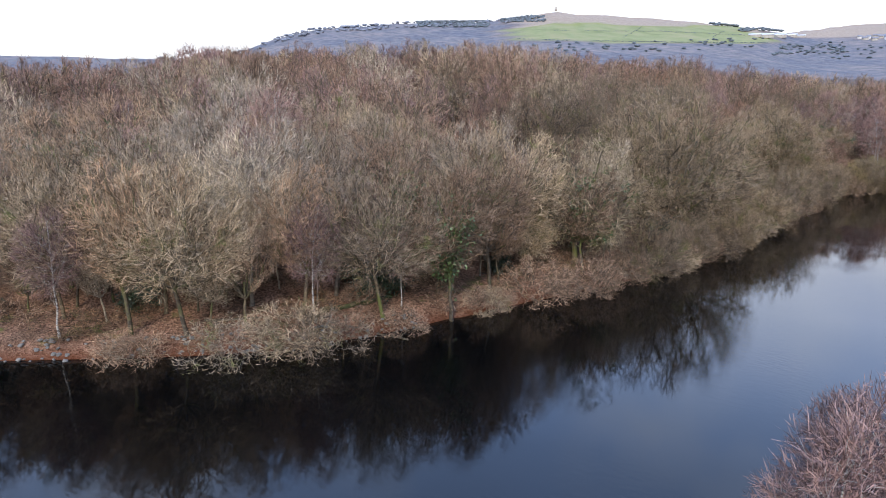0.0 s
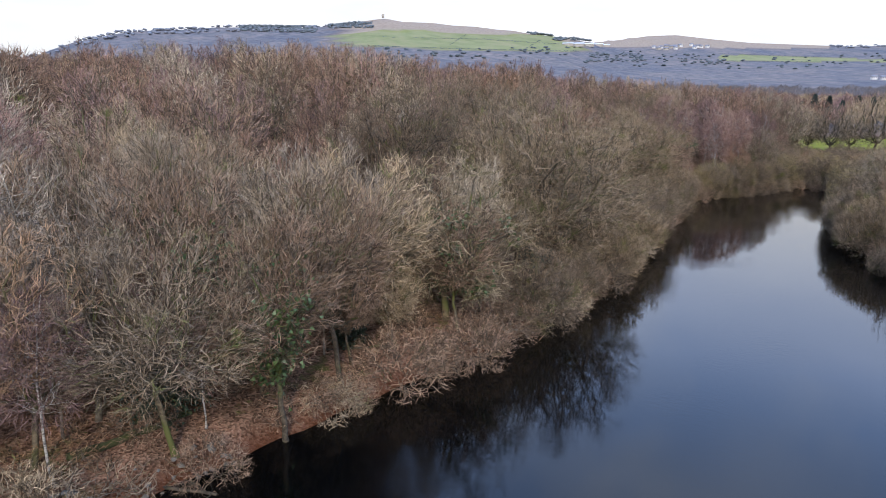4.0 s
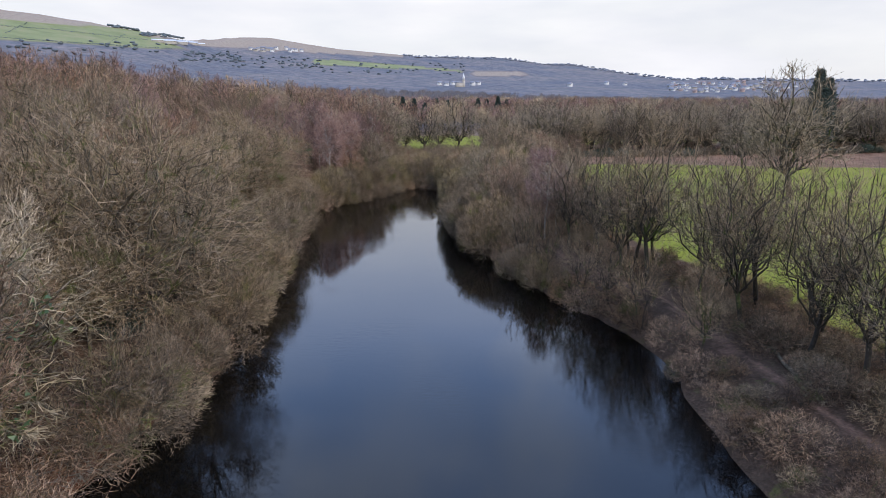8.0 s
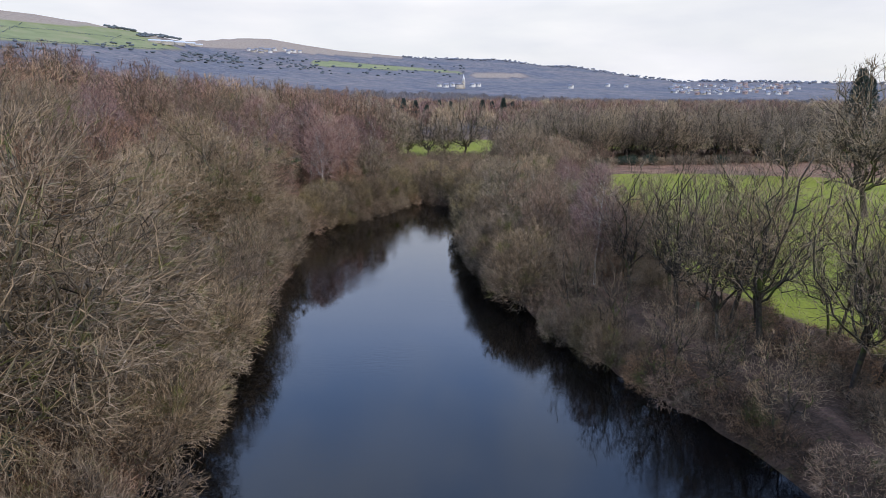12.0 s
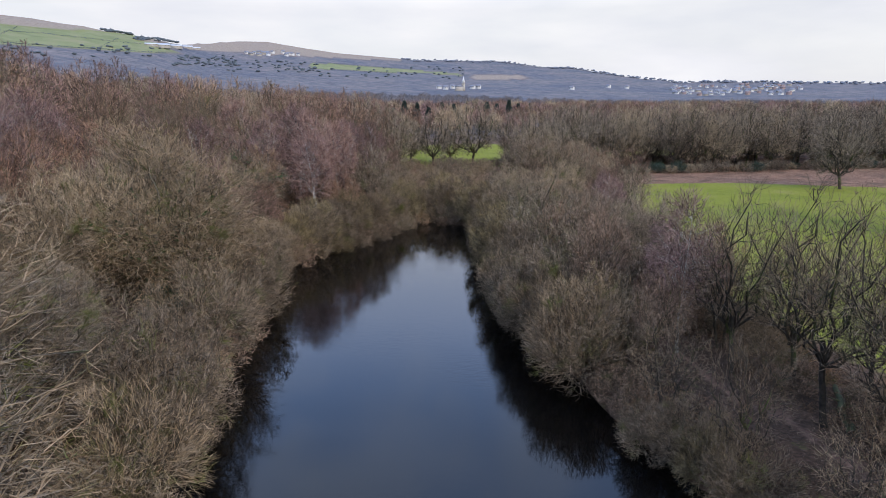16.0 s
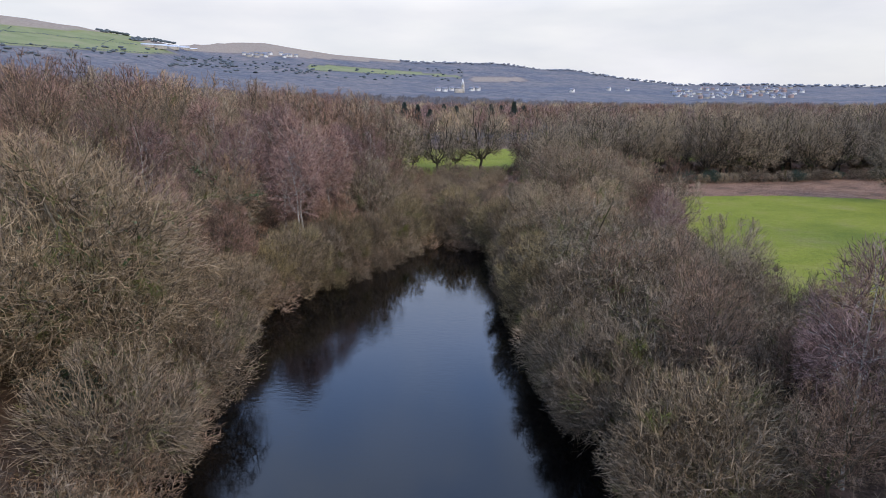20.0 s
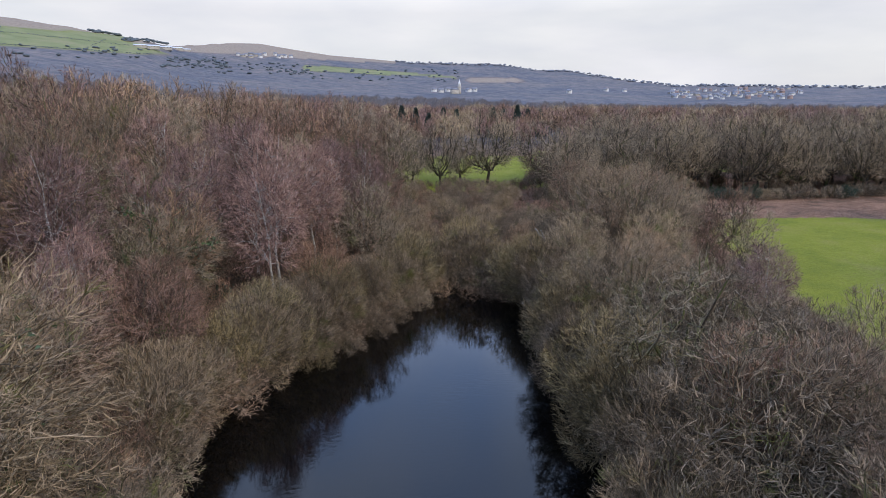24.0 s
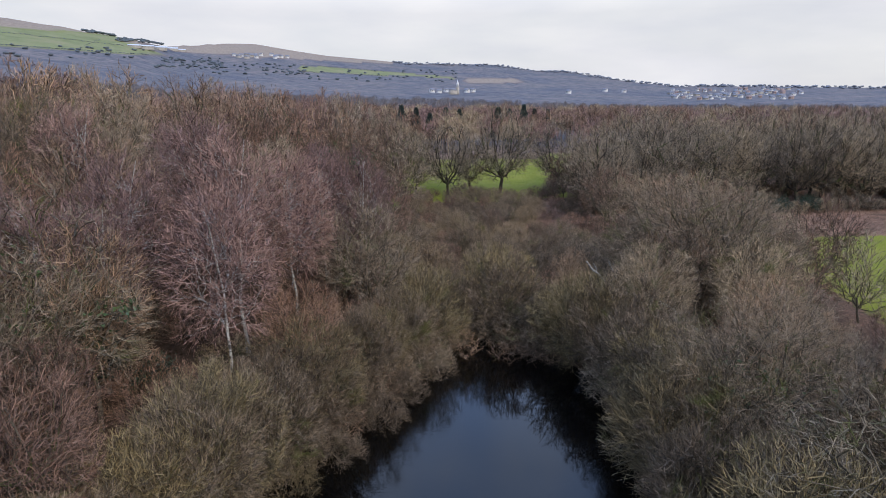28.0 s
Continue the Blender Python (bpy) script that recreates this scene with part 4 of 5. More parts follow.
for x, y, s, k in ((-38, 3, 1.12, GREYS[0]), (-28, 10.4, 1.05, BROWNS[2]), (-33.4, -8, 1.02, BEIGES[0]), (-21.5, 10.6, 1.0, BROWNS[2]), (-31, 5, 1.05, GREYS[1]), (-26, 16, 1.1, BEIGES[1]),
                   (-34.5, -1.5, 1.08, GREYS[1]), (-30, 0.5, 0.95, BROWNS[0]), (-25, 5.5, 0.95, BEIGES[0]), (-37, -11, 1.0, BROWNS[1]), (-22, 17, 1.05, BROWNS[0]), (-24.5, 23, 1.1, BEIGES[0])):
    plant(k, x, y, s, group="trees of the left wood")
for x, y in scatter(-95, 10, -50, 24, 4.9, left_wood(5, 34)):
    if clear_of(x, y, 3.2):
        u = rng.random()
        plant(pick(GREYS) if u < 0.3 else pick(BROWNS) if u < 0.6 else pick(BEIGES) if u < 0.92 else pick(BIRCHES), x, y, rng.uniform(0.9, 1.15), group="trees of the left wood")
for x, y in scatter(-95, 10, 22, 175, 6.4, left_wood(5, 34)):
    if not clear_of(x, y, 3.4):
        continue
    u = rng.random()
    if y < 105:
        if sdist(x, y)[0] < 15:
            k = pick(GREYS) if u < 0.2 else pick(BROWNS) if u < 0.4 else pick(BEIGES)
        else:
            k = pick(RUSTS) if u < 0.5 else pick(BROWNS) if u < 0.75 else pick(BIRCHES) if u < 0.9 else pick(GREYS)
    else:
        k = pick(BIRCHES) if u < 0.35 else pick(RUSTS) if u < 0.65 else pick(BROWNS) if u < 0.8 else pick(BEIGES)
    plant(k, x, y, rng.uniform(0.78, 1.04) * (0.66 if sdist(x, y)[0] < 16 and (62 < y < 89 or 105 < y < 118) else 1), group="trees of the left wood")
for x, y in scatter(-170, 40, -60, 262, 8.3, left_wood(33, 135)):
    u = rng.random()
    k = MIDS[0 if u < 0.22 else 1 if u < 0.28 else 2 if u < 0.52 else 3 if u < 0.85 else 4]
    plant(k, x, y, rng.uniform(0.8, 1.1), group="trees deep in the left wood")


def shoreline(line, step, off):
    out = []
    for (x0, y0), (x1, y1) in zip(line[:-1], line[1:]):
        L = math.hypot(x1 - x0, y1 - y0)
        nx, ny = -(y1 - y0) / L, (x1 - x0) / L
        for s in np.arange(0, L, step):
            o = off * rng.uniform(0.2, 1.4)
            out.append((x0 + (x1 - x0) * s / L + nx * o, y0 + (y1 - y0) * s / L + ny * o))
    return out


for x, y in shoreline(LEFT_BANK[2:], 2.4, 0.9):
    if y > 36 and rng.random() < (0.7 if y > 104 else 0.3):
        plant(pick((WILLOWS[2], BEIGE_BUSH, BEIGE_BUSH) if y < 108 else (WILLOWS[0], WILLOWS[1], WILLOWS[2], WILLOWS[2])), x + (0.4 if y < 100 else -0.7), y,
              rng.uniform(0.75, 1.2) * (1 if y < 112 else 0.9), group="willow bushes along the water")
    elif y > -13 and rng.random() < (0.62 if y < 20 else 0.95 if y < 46 else 0.5):
        plant(pick((PALE_BUSHES[0], PALE_BUSHES[1], BUSHES[0], BUSHES[2]) if y < 45 else BUSHES), x + 0.6, y - 0.4, rng.uniform(0.5, 1.3), group="shrubs along the water")
for x, y in shoreline(RIGHT_BANK[:16], 2.1, 0.9):
    if y > 61 and rng.random() < 0.6:
        plant(pick((WILLOWS[0], WILLOWS[1], WILLOWS[2], WILLOWS[2])), x - (0.6 if y < 100 else -0.6), y, rng.uniform(0.75, 1.15) * (0.6 if y < 79 else 1), group="willow bushes along the water")
    elif y > 58 or rng.random() < 0.45:
        plant(pick((THICKETS[0], THICKETS[1], BUSHES[2]) if y < 90 else BUSHES), x, y, rng.uniform(0.45, 0.9) if y < 84 else rng.uniform(0.7, 1.1), group="shrubs along the water")

# the belt of trees behind the meadow, and the copse on its near corner
for x, y in scatter(48, 200, 204, 238, 6.8, lambda a, b: True):
    if clear_of(x, y, 4):
        plant(pick(FIELD_OAKS), x, y, rng.uniform(0.85, 1.1), group="belt of trees behind the meadow")
for x, y in scatter(-6, 54, 144, 226, 4.0, lambda a, b: min(sdist(a, b)[:2]) > 1.2 and not sdist(a, b)[2] and a > 2 - (b - 150) * 0.1):
    if clear_of(x, y, 2.6) and field_line(np.array([x]), np.array([y]))[0] < 0.35:
        low = x < 36 + 0.05 * (y - 150)
        kind = pick((WILLOWS[1], WILLOWS[2], BEIGE_BUSH, WILLOWS[1], RUST_BUSH, RUST_BUSH) if low else (MIDS[0], MIDS[2], WILLOWS[1], WILLOWS[2], MIDS[3]))
        plant(kind, x, y, rng.uniform(0.5, 0.72) * (1.25 if y < 160 else 0.85 if y > 190 else 1) if low else rng.uniform(0.5, 0.75), group="copse at the head of the pond")
for x, y in scatter(48, 200, 202, 238, 7.0, lambda a, b: True):
    plant(pick((THICKETS[0], THICKETS[1], HEDGE_BUSH)), x, y, rng.uniform(0.5, 1.1), group="underwood of the tree belt")
for x, y in scatter(16, 38, 79, 150, 3.6, lambda a, b: 2.5 < sdist(a, b)[1] < 17 and not sdist(a, b)[2]):
    if clear_of(x, y, 2.5):
        plant(pick((RUSTS[0], BROWNS[0], BROWNS[1], BEIGE_BUSH, WILLOWS[2], BEIGES[0])), x, y, rng.uniform(0.45, 0.7), group="low trees of the right bank")

for x, y in scatter(-40, -4, 96, 150, 5.4, left_wood(2.5, 26)):
    if clear_of(x, y, 2.4):
        plant(pick((RUSTS[0], RUSTS[1], BEIGES[0], BROWNS[1], BIRCHES[0], BIRCHES[2])), x, y, rng.uniform(0.6, 0.95), group="trees of the left wood")
for x, y, s in ((28.6, 66.5, 1.0), (30.5, 40, 0.9), (26.5, 82, 0.8), (34, 44, 1.0), (33.5, 51, 1.05), (36.5, 39, 1.0), (30, 24.5, 1.1), (35.5, 57, 0.95), (34, 28, 1.05), (37.5, 49, 1.0), (33, 33.5, 1.0), (35, 63, 0.85), (38, 33, 1.0)):
    plant(pick(BANKSIDE), x, y, s, group="trees along the bank path")

for x, y in ((-4, 125.5), (-1.5, 128.5), (1, 132.5), (3, 136.5), (5.5, 140.5)):
    plant(pick((WILLOWS[0], WILLOWS[1], WILLOWS[2])), x, y, rng.uniform(0.48, 0.56), group="willow bushes along the water")
for x, y in ((4.5, 141.5), (7, 144.5), (9.5, 148), (11, 151), (13, 147), (13.5, 143)):
    plant(pick((THICKETS[1], BUSHES[2], BUSHES[0])), x, y, rng.uniform(0.9, 1.1), group="shrubs closing the head of the pond")

for x, y in shoreline(LEFT_BANK[12:22], 1.9, 0.5):
    if y > 96:
        plant(pick((THICKETS[1], BUSHES[2], BUSHES[0], BUSHES[1])), x, y, rng.uniform(0.55, 0.95), group="shrubs along the water")

# undergrowth
for x, y in scatter(19, 33, 6, 52, 2.7, lambda a, b: sdist(a, b)[1] > 0.8 and not sdist(a, b)[2]):
    if seg_dist(np.array([x]), np.array([y]), PATH_LINE)[0] > 1.3:
        plant(pick((THICKETS[0], THICKETS[1], BUSHES[2], BUSHES[1])), x, y, rng.uniform(0.35, 0.75), group="thicket between the path and the water")
for x, y in scatter(-46, -8, -22, 48, 3.9, left_wood(1.8, 13)):
    if clear_of(x, y, 1.6):
        plant(pick((GREYS[0], BROWNS[0], BROWNS[1], BEIGES[0], BEIGES[1], BUSHES[2], BIRCHES[0])), x, y, rng.uniform(0.42, 0.78), group="young trees near the bank")
for x, y in scatter(24, 42, 16, 96, 3.1, lambda a, b: 4.5 < sdist(a, b)[1] < 20 and not sdist(a, b)[2] and field_line(np.array([a]), np.array([b]))[0] < 0.8):
    if seg_dist(np.array([x]), np.array([y]), PATH_LINE)[0] > 2.2:
        if rng.random() < 0.6:
            plant(pick((THICKETS[0], THICKETS[1], THICKETS[0], BUSHES[2])), x, y, rng.uniform(0.35, 0.65), group="thicket between the path and the meadow")
for x, y in scatter(-32, 6, 98, 160, 4.0, left_wood(1.5, 22)):
    plant(pick((BUSHES[2], BUSHES[2], RUST_BUSH, RUST_BUSH, BUSHES[0])), x, y, rng.uniform(0.6, 1.1), group="shrubs under the birches")
for x in np.arange(54, 205, 2.6):
    plant(pick((HEDGE_BUSH, HEDGE_BUSH, HOLLIES[0])), x, 199.5 - 0.02 * (x - 60) + rng.normal(0, 0.6), rng.uniform(0.7, 1.2), group="hedge behind the meadow")
for x, y in scatter(-60, 10, -30, 135, 4.2, left_wood(1.5, 24)):
    u = rng.random()
    if u < (0.38 if y < 24 else 0.16) and sdist(x, y)[0] > 5:
        plant(pick(HOLLIES), x, y, rng.uniform(0.5, 1.2), group="holly bushes")
    elif u < 0.75:
        plant(pick(BRAMBLES[:2]), x, y, rng.uniform(0.7, 1.4), group="bramble and bracken")
for x, y in scatter(18, 42, 14, 100, 3.4, lambda a, b: 1.0 < sdist(a, b)[1] and not sdist(a, b)[2] and sdist(a, b)[1] < 19):
    if seg_dist(np.array([x]), np.array([y]), PATH_LINE)[0] > 2.7:
        plant(pick(BRAMBLES[1:]), x, y, rng.uniform(0.6, 1.3), group="bramble and bracken")


# ---- woods in the distance ----
def far_wood(name, spots, size, spikes, width, mats, label):
    """A crowd of bare crowns, each a burst of rising twigs."""
    p = np.array(spots)
    n = len(p)
    d = unit(rng.normal(0, 1, (n, spikes, 3)) + np.array([0, 0, 0.55]))
    d[..., 2] = np.abs(d[..., 2]) * 0.95 - 0.12
    s = p[:, None, 3:4]
    c = p[:, None, :3] + UP * size * s * 0.42
    rr = size * s * np.array([0.46, 0.46, 0.55])
    b = c + d * rr * rng.uniform(0.5, 0.95, (n, spikes, 1))
    tip = c + unit(d + rng.normal(0, 0.36, d.shape) + UP * 0.15) * rr * rng.uniform(0.85, 1.14, (n, spikes, 1))
    V, T = blades(b.reshape(-1, 3), tip.reshape(-1, 3), np.repeat(width * p[:, 3], spikes))
    foot = p[:, :3] - UP
    V2, T2 = blades(foot, foot + UP * size * p[:, 3:4] * 0.75, np.full(n, width * 1.6))
    return tagged(new(name, mesh_np(name, np.concatenate([V, V2]), [T, T2 + len(V)], mats)), label, "trees", kind="stuff")


def spots_in(x0, x1, y0, y1, step, ok):
    p = np.array(scatter(x0, x1, y0, y1, step, ok))
    z = height(p[:, 0], p[:, 1])
    return [(a, b, c, s) for (a, b), c, s in zip(p, z, rng.uniform(0.75, 1.25, len(p)))]


def mid_ok(x, y):
    r, az = math.hypot(x, y - 40), math.degrees(math.atan2(x, y - 40))
    if not -75 < az < 55 or r > 600:
        return False
    if x < 40 - 0.1 * y and y < 262 and x > -175:
        return False
    if y < 240 and x > 5:
        return x > 200 and y > 120
    if 5 < x < 240 and y < 345 and y > 190:
        return rng.random() < 0.03 + 0.9 * (x > 60) * (y < 262)
    return r > 120


def split(spots, names, size, spikes, width, mats, label):
    order = rng.permutation(len(spots))
    for k, (nm, mt) in enumerate(zip(names, mats)):
        far_wood(nm, [spots[i] for i in order[k::len(names)]], size, spikes, width, [mt], label)


split(spots_in(-400, 460, -60, 640, 10.0, mid_ok), ["valley_wood_oak", "valley_wood_alder", "valley_wood_hazel", "valley_wood_birch"], 14, 230, 0.25,
      [M_OAK_TWIG, M_BROWN_TWIG, M_RUST_TWIG, M_BIRCH_TWIG], "bare winter woodland filling the valley floor")


def far_crowns(name, spots, size, mats, label):
    """Woodland too far off to show twigs: crowded uneven crowns."""
    p = np.array(spots)
    t = (1 + 5 ** 0.5) / 2
    ico = unit(np.array([(-1, t, 0), (1, t, 0), (-1, -t, 0), (1, -t, 0), (0, -1, t), (0, 1, t), (0, -1, -t), (0, 1, -t), (t, 0, -1), (t, 0, 1), (-t, 0, -1), (-t, 0, 1)], float))
    tri = np.array([(0, 11, 5), (0, 5, 1), (0, 1, 7), (0, 7, 10), (0, 10, 11), (1, 5, 9), (5, 11, 4), (11, 10, 2), (10, 7, 6), (7, 1, 8), (3, 9, 4), (3, 4, 2), (3, 2, 6), (3, 6, 8),
                    (3, 8, 9), (4, 9, 5), (2, 4, 11), (6, 2, 10), (8, 6, 7), (9, 8, 1)])
    n = len(p)
    v = ico[None] * (1 + rng.normal(0, 0.24, (n, 12, 1))) * (size * p[:, None, 3:4]) * np.array([0.68, 0.68, 0.34])
    v = v + p[:, None, :3] + UP * (size * 0.26 * p[:, None, 3:4])
    f = tri[None] + np.arange(n)[:, None, None] * 12
    return tagged(new(name, mesh_np(name, v.reshape(-1, 3), [f.reshape(-1, 3)], mats, smooth=True)), label, "trees", kind="stuff")


def hill_spots(count, r0, r1):
    r = np.sqrt(rng.uniform(r0 ** 2, r1 ** 2, count))
    az = np.radians(rng.uniform(-66, 50, count))
    x, y = r * np.sin(az), 40 + r * np.cos(az)
    z = height(x, y)
    g, m = land(x, y, z)
    rs = np.interp(np.degrees(az), FAR_R[:, 0], FAR_R[:, 1])
    a, e = np.degrees(az), np.degrees(np.arctan2(z - 20, r))
    built = ((a > 25) & (a < 36) & (e > 0.3) & (e < 1.35)) | ((a > -10.5) & (a < -5) & (e > 3.4) & (e < 4.1)) | ((a > -18) & (a < -11.5) & (e > 3.7) & (e < 4.6))
    keep = (g < 0.5) & (m < 0.5) & (r < rs + 30) & ~(built & (rng.random(count) < 0.8))
    return [(a, b, c, s) for a, b, c, s in zip(x[keep], y[keep], z[keep], rng.uniform(0.7, 1.3, keep.sum()))]


split(hill_spots(4200, 520, 1050), ["lower_hill_wood", "lower_hill_copse"], 14, 90, 0.5, [M_HAZED_WOOD, M_FAR_BROWN], "bare grey-brown woodland on the lower hillside")
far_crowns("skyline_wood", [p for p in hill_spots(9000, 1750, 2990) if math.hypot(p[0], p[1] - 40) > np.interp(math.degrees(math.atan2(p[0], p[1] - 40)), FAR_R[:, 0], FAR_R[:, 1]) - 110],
           9, [M_HAZED_UPPER], "hazy blue-grey trees along the skyline")


def on_hill(az, el):
    """The place on the far slope that is seen under that bearing and height."""
    r = np.linspace(480, 2950, 260)
    a = math.radians(az)
    x, y = r * math.sin(a), 40 + r * math.cos(a)
    z = height(x, y)
    e = np.degrees(np.arctan2(z - 20, r))
    k = int(np.argmax(e >= el)) if (e >= el).any() else int(e.argmax())
    return float(x[k]), float(y[k]), float(z[k])


def on_slope(count, az0, az1, lo, hi):
    return [(*on_hill(a, e), s) for a, e, s in zip(rng.uniform(az0, az1, count), rng.uniform(lo, hi, count), rng.uniform(0.7, 1.2, count))]


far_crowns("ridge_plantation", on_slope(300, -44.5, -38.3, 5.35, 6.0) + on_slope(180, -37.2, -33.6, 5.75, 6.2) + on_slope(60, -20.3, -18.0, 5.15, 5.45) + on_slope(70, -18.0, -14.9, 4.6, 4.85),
         9, [M_HAZED_CONIFER], "dark conifer plantation along the ridge")
far_crowns("hillside_conifers", on_slope(60, -15.5, -10.6, 2.7, 3.6) + on_slope(60, -11.5, -4.0, 2.4, 3.3) + on_slope(50, -4, 9, 1.9, 2.9) + on_slope(60, -36, -16, 3.3, 4.1), 9, [M_HAZED_CONIFER],
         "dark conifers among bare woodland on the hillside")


def hedge_lines():
    spots = []
    for a0, e0, a1, e1, n in ((-36, 4.42, -15.8, 3.75, 190), (-33, 5.08, -24, 4.85, 50), (-24, 4.85, -17.4, 4.35, 50), (-27, 4.45, -25.5, 5.2, 14), (-20.5, 4.0, -19.0, 4.75, 16), (-4.5, 2.72, 2.6, 2.42, 60),
                             (-4.5, 3.28, 2.6, 2.78, 40)):
        for k in range(2 * n):
            f = k / (2 * n)
            if rng.random() < 0.8:
                spots.append((*on_hill(a0 + (a1 - a0) * f + rng.normal(0, 0.03), e0 + (e1 - e0) * f + rng.normal(0, 0.015)), rng.uniform(0.25, 0.5)))
    return far_crowns("hill_hedges", spots, 6, [M_HAZED_CONIFER], "dark hedgerows and walls dividing the hill pastures")


hedge_lines()


# ---- houses, farm and tower in the distance ----
def box(x0, x1, y0, y1, z0, z1):
    v = np.array([(x, y, z) for z in (z0, z1) for x, y in ((x0, y0), (x1, y0), (x1, y1), (x0, y1))], float)
    q = np.array([(0, 3, 2, 1), (4, 5, 6, 7), (0, 1, 5, 4), (1, 2, 6, 5), (2, 3, 7, 6), (3, 0, 4, 7)])
    return v, q


def solid(name, parent, mat, *boxes, label=""):
    p = Pile()
    for b in boxes:
        p.add(*box(*b))
    return part(name, p.mesh(name, [mat]), parent, label)


def gabled(name, label, W, D, E, G, wall_m, roof_m, windows=4, chimney=True, category="house"):
    """A building with eaves at E and ridge at G, its ridge along x."""
    root = new(name)
    PATTERNS.append(root)
    tagged(root, label, category)
    v = np.array([(-W / 2, -D / 2, -3), (W / 2, -D / 2, -3), (W / 2, D / 2, -3), (-W / 2, D / 2, -3), (-W / 2, -D / 2, E), (W / 2, -D / 2, E), (W / 2, D / 2, E), (-W / 2, D / 2, E),
                  (-W / 2, 0, G - 0.15), (W / 2, 0, G - 0.15)])
    q = np.array([(0, 1, 5, 4), (1, 2, 6, 5), (2, 3, 7, 6), (3, 0, 4, 7)])
    t = np.array([(5, 6, 9), (7, 4, 8)])
    part("wall", mesh_np(name + "_wall", v, [q, t], [wall_m]), root)
    o, th = 0.4, 0.22
    k = (G - E) / (D / 2)
    rv = []
    for dz in (0, th):
        rv += [(-W / 2 - o, -D / 2 - o, E - o * k + dz), (W / 2 + o, -D / 2 - o, E - o * k + dz), (W / 2 + o, 0, G + dz), (-W / 2 - o, 0, G + dz),
               (W / 2 + o, D / 2 + o, E - o * k + dz), (-W / 2 - o, D / 2 + o, E - o * k + dz)]
    rq = np.array([(6, 7, 8, 9), (9, 8, 10, 11), (1, 0, 3, 2), (2, 3, 5, 4), (0, 1, 7, 6), (4, 5, 11, 10), (1, 2, 8, 7), (2, 4, 10, 8), (3, 0, 6, 9), (5, 3, 9, 11)])
    part("roof", mesh_np(name + "_roof", np.array(rv), [rq], [roof_m]), root)
    for side in (-1, 1):
        for i in range(windows):
            x = (i + 0.5) / windows * W - W / 2
            y = side * (D / 2 + 0.02)
            solid("window", root, M_GLASS, (x - 0.55, x + 0.55, min(y, y - side * 0.1), max(y, y - side * 0.1), E - 1.9, E - 0.6))
    if chimney:
        solid("chimney", root, M_BRICK, (W * 0.3, W * 0.3 + 0.8, -0.4, 0.4, G - 0.6, G + 1.2))
    return root


HOUSES = [gabled("house", "white-walled house with a grey slate roof on the far slope", 10, 8, 5, 8.2, M_RENDERED, M_SLATE, 3),
          gabled("house", "brick house with a tiled roof in the distant town", 11, 8, 5, 8.4, M_BRICK, M_TILE, 3),
          gabled("house", "pale stone house with a slate roof in the distant village", 14, 8, 5, 8, M_STONE_WALL, M_SLATE, 4)]
BARN = gabled("barn", "long pale farm shed with a light sheet roof on the hillside", 34, 13, 4.5, 7.5, M_STONE_WALL, M_SHEET, 5, False, "barn")


def settle(kind, az, el, scale=1.0, turn=None, group=""):
    x, y, z = on_hill(az, el)
    m = pose(x, y, z, 0, 0, rng.uniform(-30, 30) - az if turn is None else turn) @ Matrix.Diagonal((scale, scale, scale, 1))
    tagged(copy_thing(kind, m), group=group)


for az, el, s in ((-16.8, 4.28, 1.0), (-16.0, 4.2, 1.25), (-15.1, 4.17, 1.25), (-14.3, 4.14, 1.2), (-13.6, 4.1, 0.9)):
    settle(BARN, az, el, s, 12, "farm sheds on the hillside")
for k in range(18):
    settle(HOUSES[(0, 2, 0)[k % 3]], rng.uniform(-10, -5.3), rng.uniform(3.65, 3.95), 1.3, group="village on the hillside")
for k in range(110):
    a = 25.5 + 9.5 * rng.random()
    settle(HOUSES[(1, 0, 2, 0)[k % 4]], a, rng.uniform(0.5, 1.25) + 0.006 * (a - 30), rng.uniform(0.8, 1.15), group="houses of the distant town")
for az, el in ((6.2, 1.1), (6.8, 1.05), (7.4, 1.12), (9.1, 1.08), (9.6, 1.12), (17.5, 1.0), (20.5, 1.15), (22, 1.1)):
    settle(HOUSES[0], az, el, 1.2, group="white houses in the valley")


def church():
    root = new("church")
    PATTERNS.append(root)
    tagged(root, "pale church with a slim white spire above the woods", "church")
    solid("nave", root, M_STONE_WALL, (-16, 4, -6, 6, -4, 10))
    solid("tower", root, M_STONE_WALL, (4, 11, -3.5, 3.5, -4, 19))
    v = np.array([(3.8, -3.7, 19), (11.2, -3.7, 19), (11.2, 3.7, 19), (3.8, 3.7, 19), (7.5, 0, 38)])
    part("spire", mesh_np("spire", v, [np.array([(0, 1, 4), (1, 2, 4), (2, 3, 4), (3, 0, 4)]), np.array([(3, 2, 1, 0)])], [M_RENDERED]), root)
    rv = np.array([(-16.4, -6.4, 9.8), (4, -6.4, 9.8), (4, 0, 15), (-16.4, 0, 15), (4, 6.4, 9.8), (-16.4, 6.4, 9.8)])
    part("roof", mesh_np("nave_roof", rv, [np.array([(0, 1, 2, 3), (3, 2, 4, 5), (0, 5, 4, 1)]), np.array([(0, 3, 5), (1, 4, 2)])], [M_SLATE]), root)
    return root


settle(church(), 8.1, 0.95, 0.9, 20)


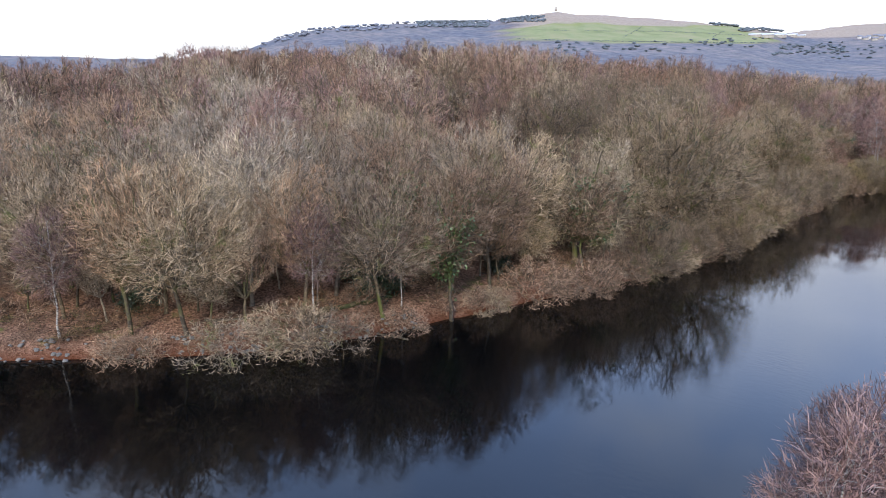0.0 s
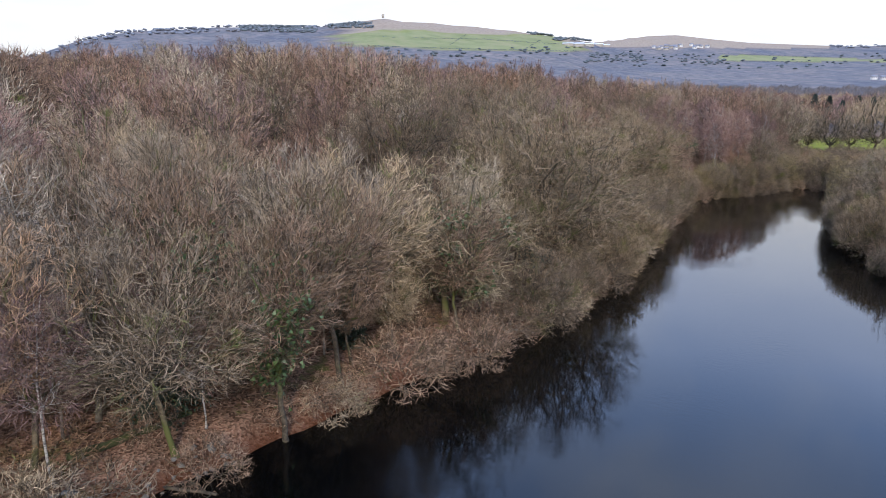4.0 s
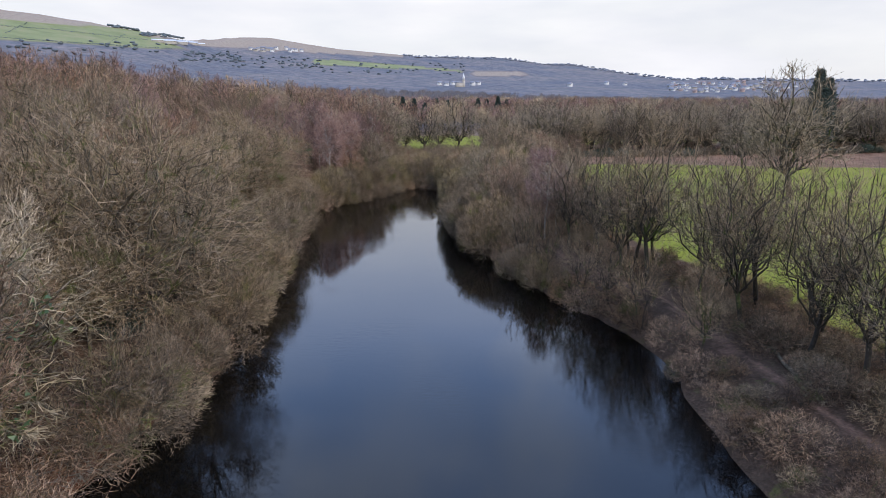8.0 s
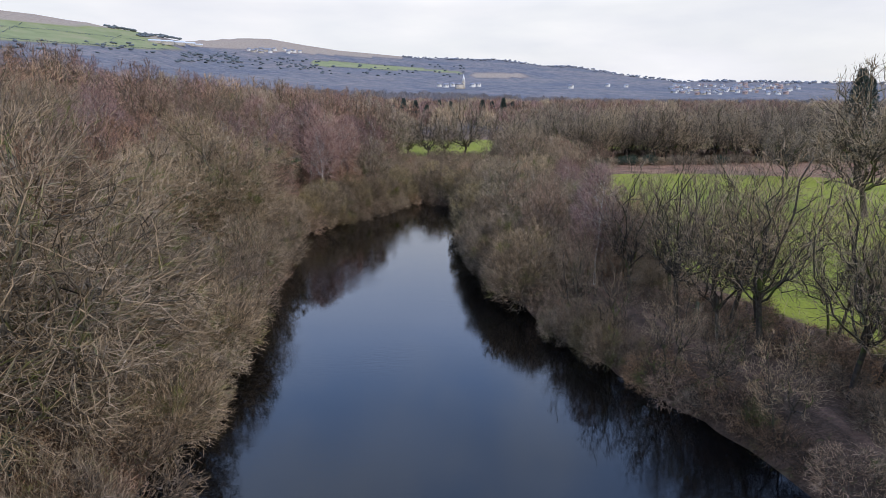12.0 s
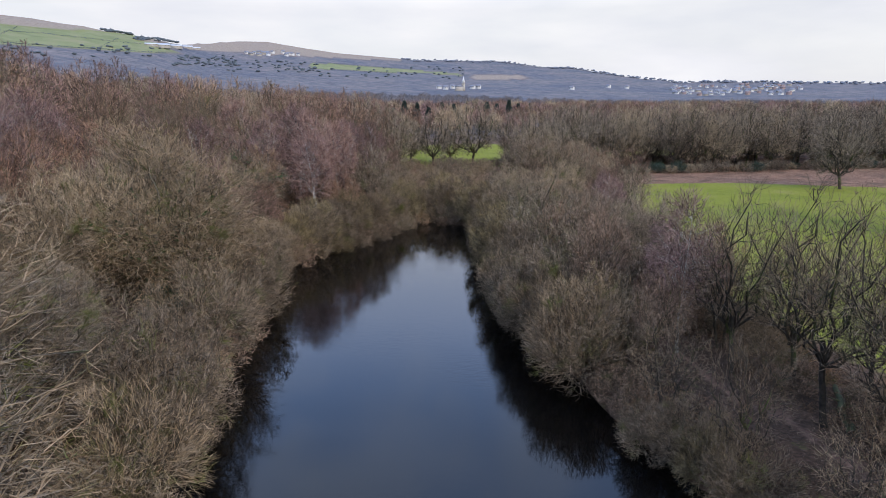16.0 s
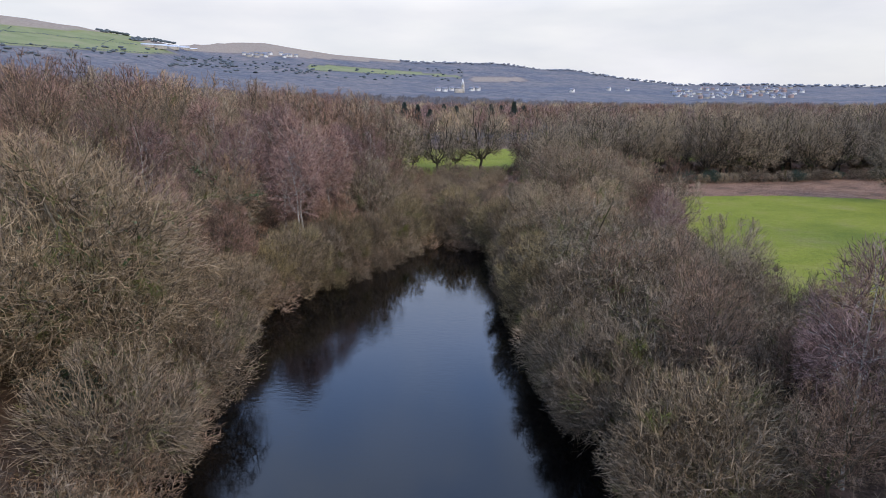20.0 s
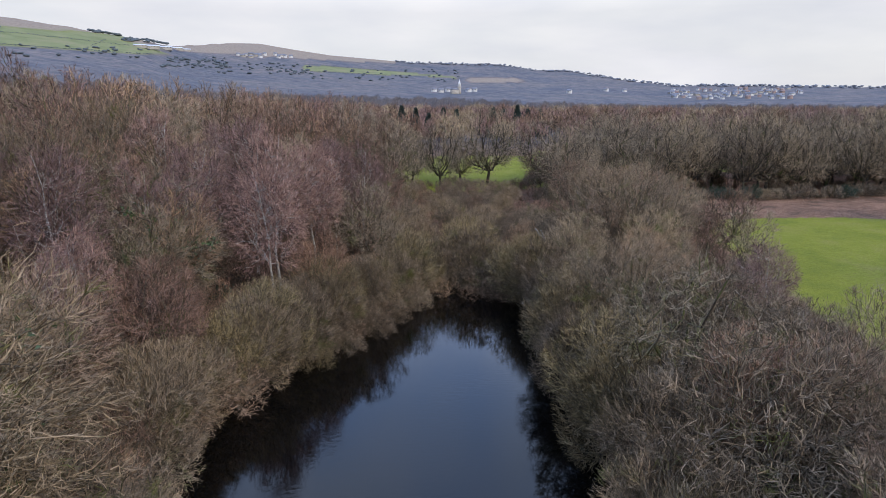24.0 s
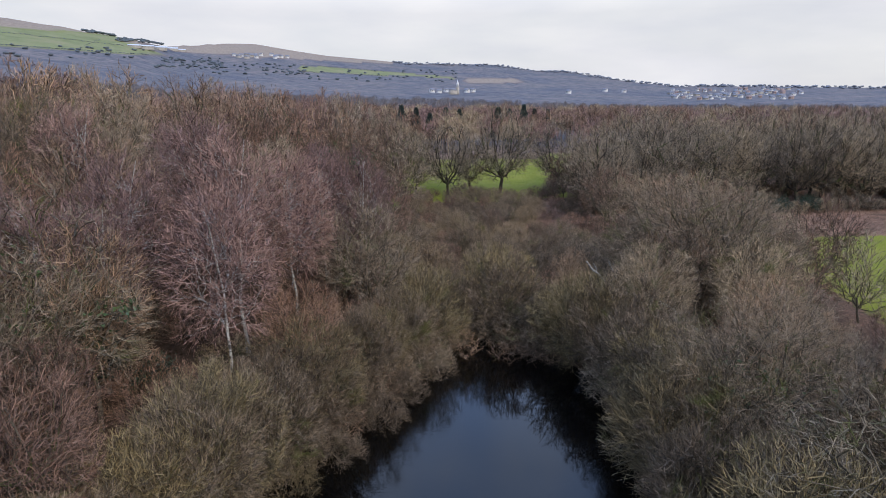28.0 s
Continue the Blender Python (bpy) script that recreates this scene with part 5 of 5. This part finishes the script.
def hill_tower():
    root = new("hilltop_tower")
    PATTERNS.append(root)
    tagged(root, "small square stone tower on the hill's summit", "tower")
    solid("wall", root, M_STONE_WALL, (-5, 5, -4, 4, -6, 8))
    v = np.array([(-5.3, -4.3, 8), (5.3, -4.3, 8), (5.3, 4.3, 8), (-5.3, 4.3, 8), (0, 0, 12)])
    part("roof", mesh_np("tower_roof", v, [np.array([(0, 1, 4), (1, 2, 4), (2, 3, 4), (3, 0, 4)]), np.array([(3, 2, 1, 0)])], [M_STONE_WALL]), root)
    return root


settle(hill_tower(), -32.6, 9.0, 0.7, 10)


# ---- stones, logs and litter of the banks ----
def stone_mesh(k):
    bm = bmesh.new()
    bmesh.ops.create_icosphere(bm, subdivisions=2, radius=0.5)
    for v in bm.verts:
        n = noise.noise(v.co * 2.2 + Vector((k * 7.3, 1.1, 0)))
        v.co *= 1 + 0.45 * n
        v.co.z *= 0.62
    me = bpy.data.meshes.new("stone")
    bm.to_mesh(me)
    bm.free()
    me.materials.append(M_STONE)
    return me


STONES = [stone_mesh(k) for k in range(4)]


def stone_bank():
    """Rubble edging along the far bank where the stones show."""
    root = tagged(new("stone_bank"), "rough grey stone edging along the water", "stone bank")
    line = LEFT_BANK[3:7]
    for k in range(120):
        i = int(rng.integers(0, 3))
        f = rng.random()
        x, y = line[i] * (1 - f) + line[i + 1] * f
        d = rng.uniform(-0.3, 1.6)
        x, y = x - 0.75 * d, y + 0.65 * d
        z = max(float(height(x, y)), -0.1)
        ob = part("stone", STONES[k % 4], root)
        s = rng.uniform(0.18, 0.45)
        ob.matrix_basis = pose(x, y, z + 0.08, rng.uniform(-20, 20), rng.uniform(-20, 20), rng.uniform(0, 360)) @ Matrix.Scale(s, 4)
    return root


stone_bank()


def fallen_log(length, rad, mossy, wood=M_OAK_BARK, label="bare grey fallen branch lying on the bank"):
    root = new("fallen_log")
    PATTERNS.append(root)
    tagged(root, "moss-covered fallen trunk lying on the leaf litter" if mossy else label, "log")
    b, t = np.array([[-length / 2, 0, rad * 0.8]]), np.array([[length / 2, 0, rad * 0.9]])
    V, Q = tubes(reach(b, t, 0.02, 0.008, 9), np.full(1, rad), np.full(1, rad * 0.55), 9)
    part("trunk", mesh_np("log", V, [Q], [M_MOSS if mossy else wood], smooth=True), root)
    for k in range(4):
        bb = np.array([[rng.uniform(-length * 0.2, length * 0.45), 0, rad]])
        tt = bb + unit(np.array([[rng.uniform(0.3, 1), rng.normal(0, 0.8), rng.uniform(0.1, 0.6)]])) * rng.uniform(0.8, 2.2)
        V, Q = tubes(reach(bb, tt, 0.08, 0.06, 6), np.full(1, rad * 0.3), np.full(1, 0.012), 4)
        part("branch", mesh_np("log_branch", V, [Q], [wood]), root)
    return root


LOGS = [fallen_log(7, 0.28, True), fallen_log(5, 0.13, False), fallen_log(8, 0.2, False)]
for x, y, turn, k in ((-28, 5.2, 75, 0), (-24, 22, 40, 1), (-30, 9, 10, 1), (28.2, 71, 60, 0), (-33, -4, 50, 1),                       (-26, 31, 90, 0), (28, 38, 70, 2), (-23.5, 4, 15, 1)):
    z = float(height(x, y))
    copy_thing(LOGS[k], pose(x, y, max(z, 0.0), 0, 0, turn))
SNAG = fallen_log(7, 0.16, False, M_BIRCH_BARK, "broken pale dead trunk leaning out of the bushes")
for x, y, tilt, turn, s in ((22.5, 147, 48, 165, 1.0), (24.5, 149.5, 62, 140, 0.8), (25.5, 140, 35, 200, 0.9)):
    copy_thing(SNAG, pose(x, y, float(height(x, y)) + 2.4 * s, 0, -tilt, turn) @ Matrix.Scale(s, 4))


# the patterns themselves are not part of the place
for kind in PATTERNS:
    for ob in (*kind.children_recursive, kind):
        bpy.data.objects.remove(ob)
